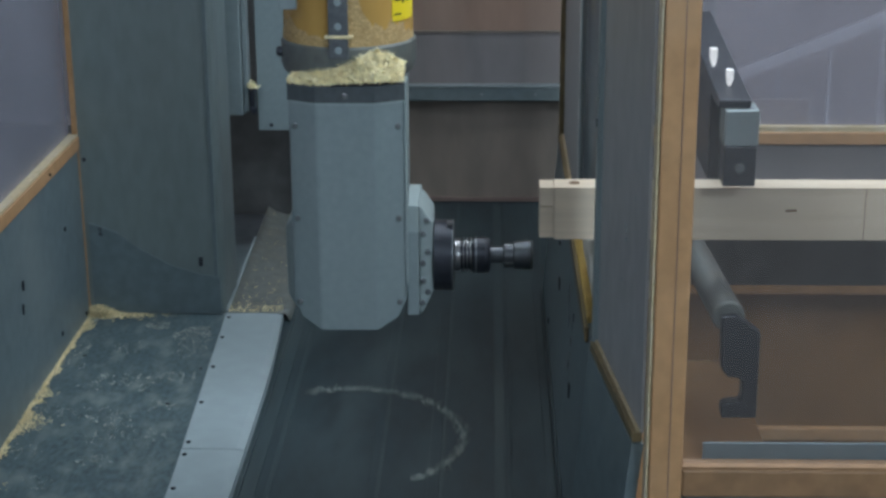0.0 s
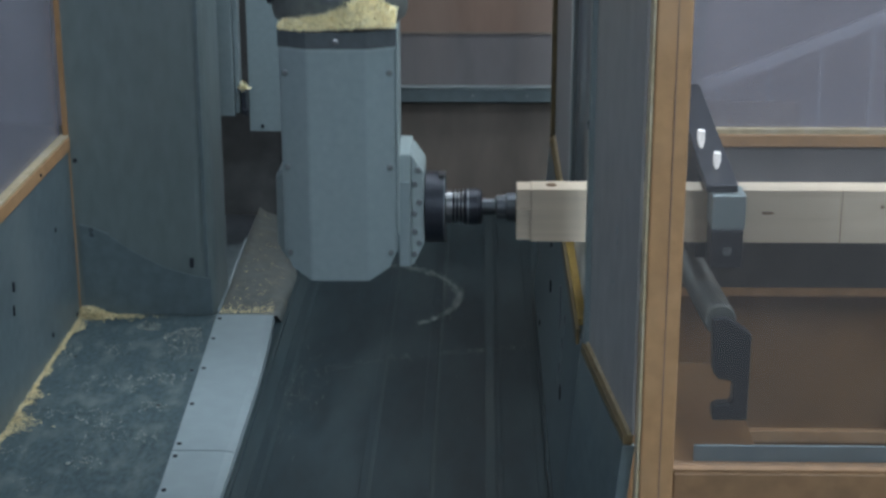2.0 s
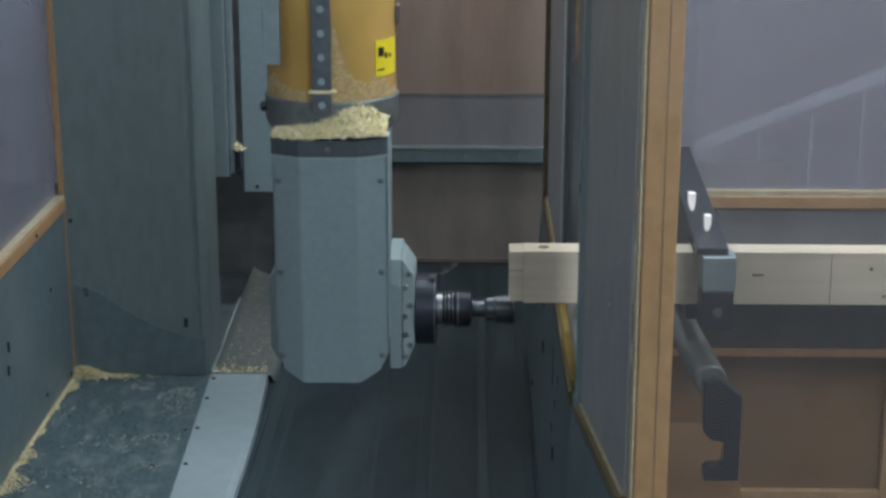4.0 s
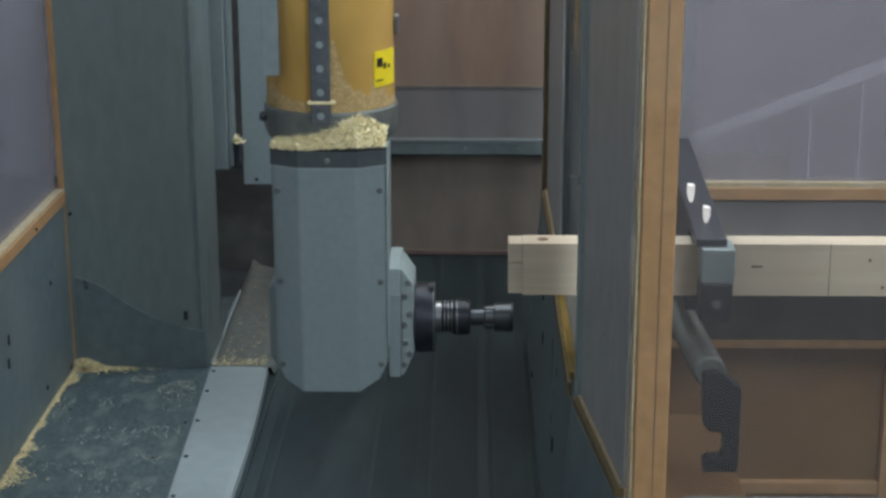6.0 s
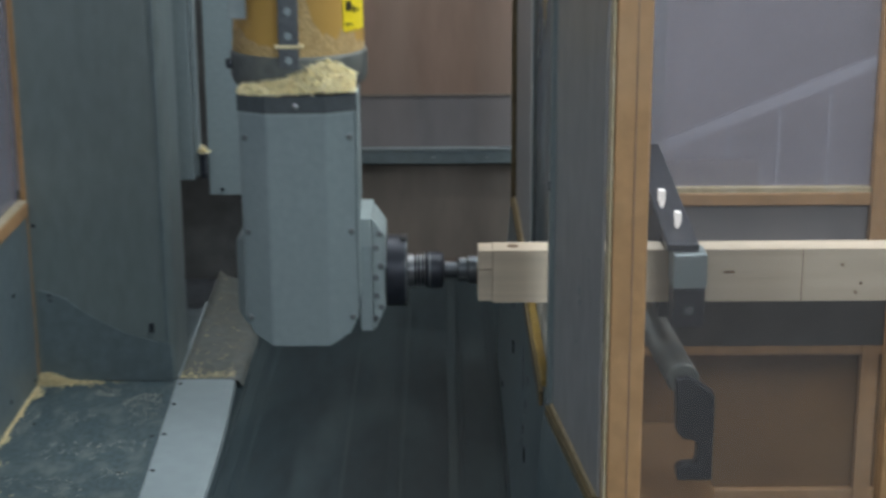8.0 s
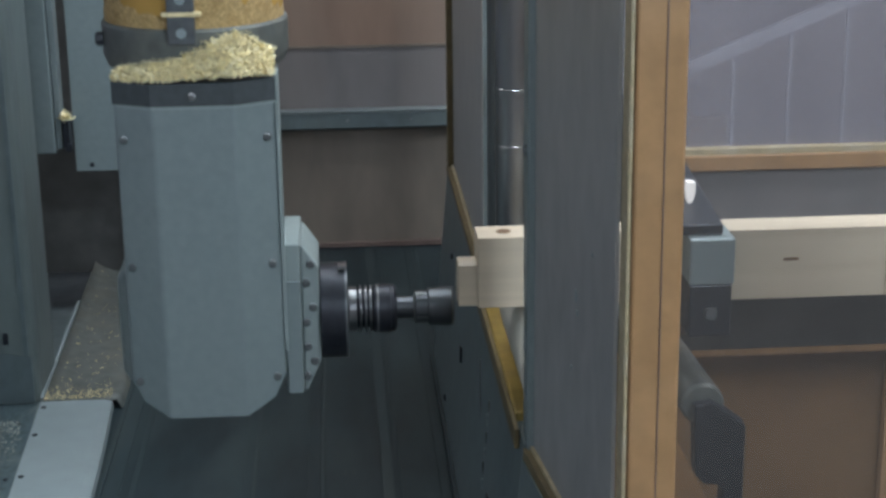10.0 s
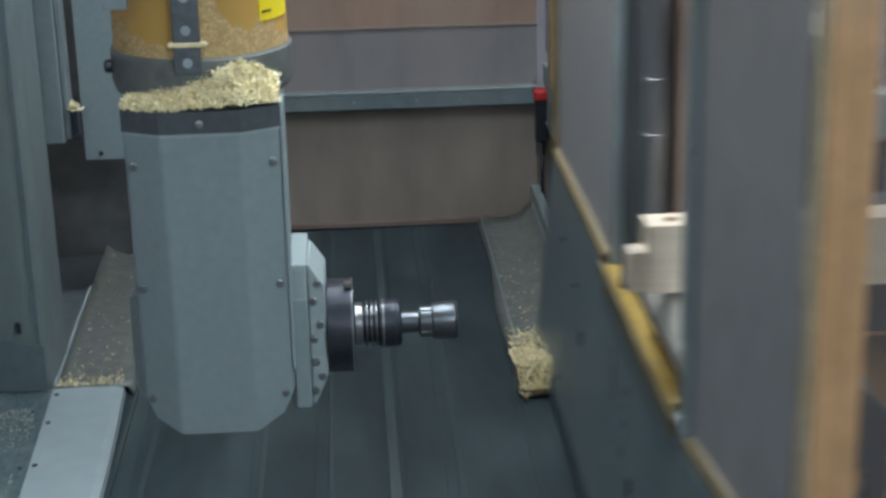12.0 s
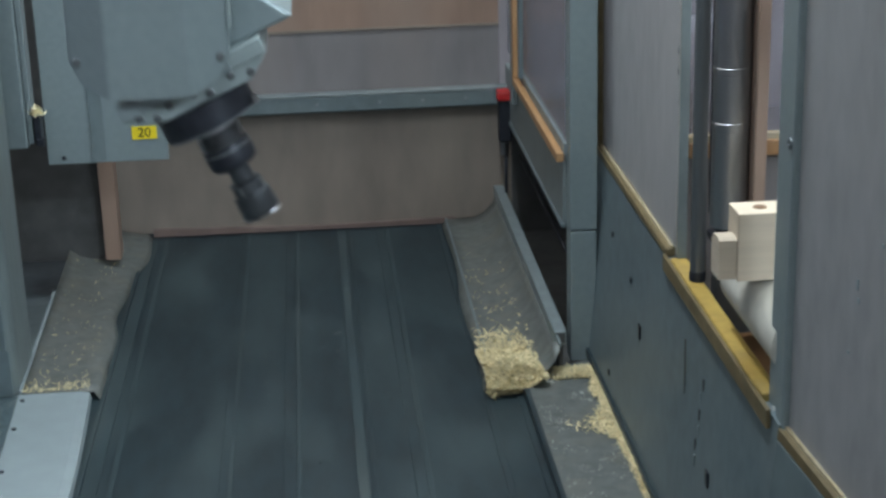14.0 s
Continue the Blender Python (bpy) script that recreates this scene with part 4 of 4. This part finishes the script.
def trough_pile(rnd):
    u, v = rnd.random(), rnd.random()
    y = -0.13 + 0.24 * v + (0.18 * rnd.random() ** 2 if rnd.random() < .12 else 0)
    x = 1.102 + 0.143 * u - 0.03 * v * u
    h = 0.052 * math.exp(-((v - .28) / .42) ** 2) * math.sin(math.pi * min(1, u * .8 + .2)) ** 0.7
    if y < -0.085:
        h = h * (y + 0.15) / .065 - 0.012 * (-0.085 - y) / .045
    floor_z = max(0.004, 0.004 + (x - 1.20) * 0.55)
    if v > .75 and y < .11:
        h *= rnd.random()
    return x, y, floor_z + max(h, 0) * (0.55 + .5 * rnd.random())


heap("wood_dust_trough", trough_pile, 9500, 0.0046, CHIPS_OLD, 14, "heap of settled wood chips in the trough mouth")


def right_edge(rnd):
    y = max(-0.02 - abs(rnd.gauss(0, 0.28)), -0.78 + .1 * rnd.random())
    w = 0.005 + 0.012 * max(0, noise.noise(Vector((y * 9, 5, 3.1)))) + (0.06 if y > -.09 else 0) + 0.03 * math.exp(-((y + .36) / .05) ** 2)
    return 1.366 - abs(rnd.gauss(0, w)), y, 0.001 + rnd.random() * 0.008


heap("wood_dust_right", right_edge, 4200, 0.0048, CHIPS_OLD, 15, "wood chips drifted along the edge sheet")


def chute_specks(rnd):
    v = rnd.random() ** 1.6
    u = rnd.random()
    return 0.03 + .13 * u, 0.01 + 0.9 * v, 0.012 + 0.03 * v * (1 - u) + (0 if rnd.random() < .6 else -.03)


heap("wood_dust_chute", chute_specks, 200, 0.003, CHIPS_OLD, 16, "wood dust lying in the chute")


def sheet_specks(rnd):
    x, y = rnd.uniform(1.205, 1.39), -0.08 - 1.5 * rnd.random() ** 1.5
    if noise.noise(Vector((x * 11, y * 11, 8))) < -0.02:
        return x, y, -0.011
    return x, y, 0.001


heap("wood_dust_sheet", sheet_specks, 1500, 0.0032, SCUFF, 18, "pale specks of wood dust on the edge sheet")


def trough_specks(rnd):
    v = rnd.random() ** 1.4
    x = 1.12 + .12 * rnd.random()
    return x, 0.05 + 0.85 * v, max(0.007, 0.006 + (x - 1.20) * 0.5)


heap("wood_dust_trough_floor", trough_specks, 130, 0.0036, CHIPS_OLD, 19, "loose wood dust scattered in the trough")


def spill(rnd):
    u = rnd.random()
    return 1.105 + .10 * u, -0.088 - abs(rnd.gauss(0, .022)) * (1 - .6 * u), -0.0175 + rnd.random() * .014


heap("wood_dust_spill", spill, 900, 0.0045, CHIPS_OLD, 24, "wood chips spilled from the trough onto the conveyor belt")


def base_drift(rnd):
    return 0.006 + .155 * rnd.random(), 0.006 + abs(rnd.gauss(0, .035)), 0.007


heap("wood_dust_chute_foot", base_drift, 240, 0.003, CHIPS_OLD, 20, "thin drift of wood dust at the chute foot")


def belt_specks(rnd):
    x, y = rnd.gauss(0.80, 0.13), rnd.uniform(-1.3, 0.5)
    if noise.noise(Vector((x * 8, y * 5, 4))) < 0.12 or not .22 < x < 1.18:
        return x, y, -0.03
    return x, y, -0.0182


heap("wood_dust_belt", belt_specks, 900, 0.0022, BELT_DUST, 23, "faint scattered wood dust on the conveyor belt")


def wiper_lump(rnd):
    return 0.056 + rnd.gauss(0, .006), 0.325 + rnd.gauss(0, .006), 0.605 + abs(rnd.gauss(0, .008))


heap("wood_dust_wiper", wiper_lump, 160, 0.005, CHIPS, 17, "lump of chips on the wiper block")


# traces of chips that ride away on the belt
def arc_trace(rnd):
    a = rnd.uniform(-0.9, 2.0)
    r = 0.30 + rnd.gauss(0, 0.008) + (0.01 if rnd.random() < .3 else 0)
    return 0.41 + r * math.cos(a) * 0.97, -0.82 + r * math.sin(a), -0.0155 + rnd.random() * .002


arc = heap("chip_arc", arc_trace, 680, 0.0025, SCUFF, 21, "curved trace of wood dust riding on the conveyor belt")


def streak_trace(rnd):
    u = rnd.random()
    if rnd.random() < .55:
        return 0.24 + .68 * u, -1.46 + .28 * u ** .6 + rnd.gauss(0, .012), -0.0155
    return 0.26 + abs(rnd.gauss(0, .05)), -1.55 + rnd.gauss(0, .16), -0.0155


streak = heap("chip_streak", streak_trace, 280, 0.0019, SCUFF, 22, "thin streak of wood dust riding on the conveyor belt")


# ---- what moves ----
def motions():
    slide = [(0, 0), (11.45, 0), (11.6, 0.018), (11.7, 0.055), (11.8, 0.112), (11.9, 0.185), (12.0, 0.245), (12.1, 0.33), (12.2, 0.40),
             (12.3, 0.432), (12.5, 0.442), (14, 0.442)]

    def slid(t):
        for (a, u), (b, v) in zip(slide, slide[1:]):
            if a <= t <= b:
                return u + (v - u) * (t - a) / (b - a)
        return slide[-1][1]
    for ob in (gc, gr, rs):
        walk(ob, [(t, pose(d, 0, 0.018 * d / .442)) for t, d in slide])
    for ob in (wall, wf, bf, gd, gt, ra):
        walk(ob, [(t, pose(d, 0, 0)) for t, d in slide])
    feed = [(0, 0.030), (0.2, 0.016), (0.4, 0.003), (0.6, 0.0)]
    walk(beam, [(t, pose(d, 0, 0)) for t, d in feed] + [(8.7, pose(0, 0, 0)), (9.2, pose(0.005, 0, 0)), (10.6, pose(0.073, 0, 0))] +
         [(t, pose(d + 0.073 + 0.009 * d / .442, 0, 0.018 * d / .442)) for t, d in slide[1:]])
    walk(off, [(t, pose(d, 0, 0)) for t, d in feed] + [(9.0, pose(0, 0, 0)), (9.3, pose(-0.01, -0.02, -0.16)), (9.55, pose(-0.02, -0.04, -0.715)),
                                                       (14, pose(-0.02, -0.04, -0.715))])
    lift = [(0, 0.17), (0.1, 0.16), (0.2, 0.09), (0.35, 0.0), (11.4, 0.0), (11.5, 0.025), (11.6, 0.13), (11.7, 0.18), (11.8, 0.21), (12.0, 0.22), (12.5, 0.22), (14, 0.22)]
    walk(clamp, [(t, pose(slid(t), 0, d)) for t, d in lift])
    rows = [(0, .473, .563), (0.5, .474, .565), (1, .475, .572), (1.5, .475, .616), (2, .474, .677), (2.5, .475, .741), (2.75, .473, .752), (3, .470, .747),
            (3.2, .469, .699), (3.8, .468, .60), (5.3, .467, .545), (5.5, .467, .544), (6, .467, .547), (6.5, .471, .561), (7, .475, .573),
            (7.5, .472, .627), (8, .475, .674), (8.5, .489, .716), (8.7, .494, .710), (9.6, .50, .64), (10.8, .506, .556), (11, .504, .555),
            (11.5, .498, .548), (12, .508, .573), (12.5, .503, .576), (13, .503, .578), (13.1, .503, .597), (13.2, .503, .645), (13.3, .503, .705),
            (13.4, .503, .768), (13.5, .503, .817), (13.6, .502, .900), (13.7, .501, .972), (13.8, .499, 1.032), (13.9, .496, 1.092), (14.0, .490, 1.124)]
    for ob in (head_unit, pile):
        walk(ob, [(t, pose(x, HY, z)) for t, x, z in rows])
    walk(arc, [(t, pose(0, min(0.52 * t, 2.35), 0)) for t in (0, 1, 2, 3, 4, 4.5, 5, 8, 14)])
    walk(streak, [(t, pose(0, min(0.50 * t, 3.0), 0)) for t in (0, 1, 2, 3, 4, 5, 6, 7, 14)])
    swing = [(0, 0), (13.05, 0), (13.2, 5), (13.3, 11), (13.4, 19), (13.5, 26), (13.6, 34), (13.7, 44), (13.8, 53), (13.9, 61), (14.0, 66)]
    walk(swivel, [(t, pose(0, 0, 0, 0, a, 0)) for t, a in swing])


motions()
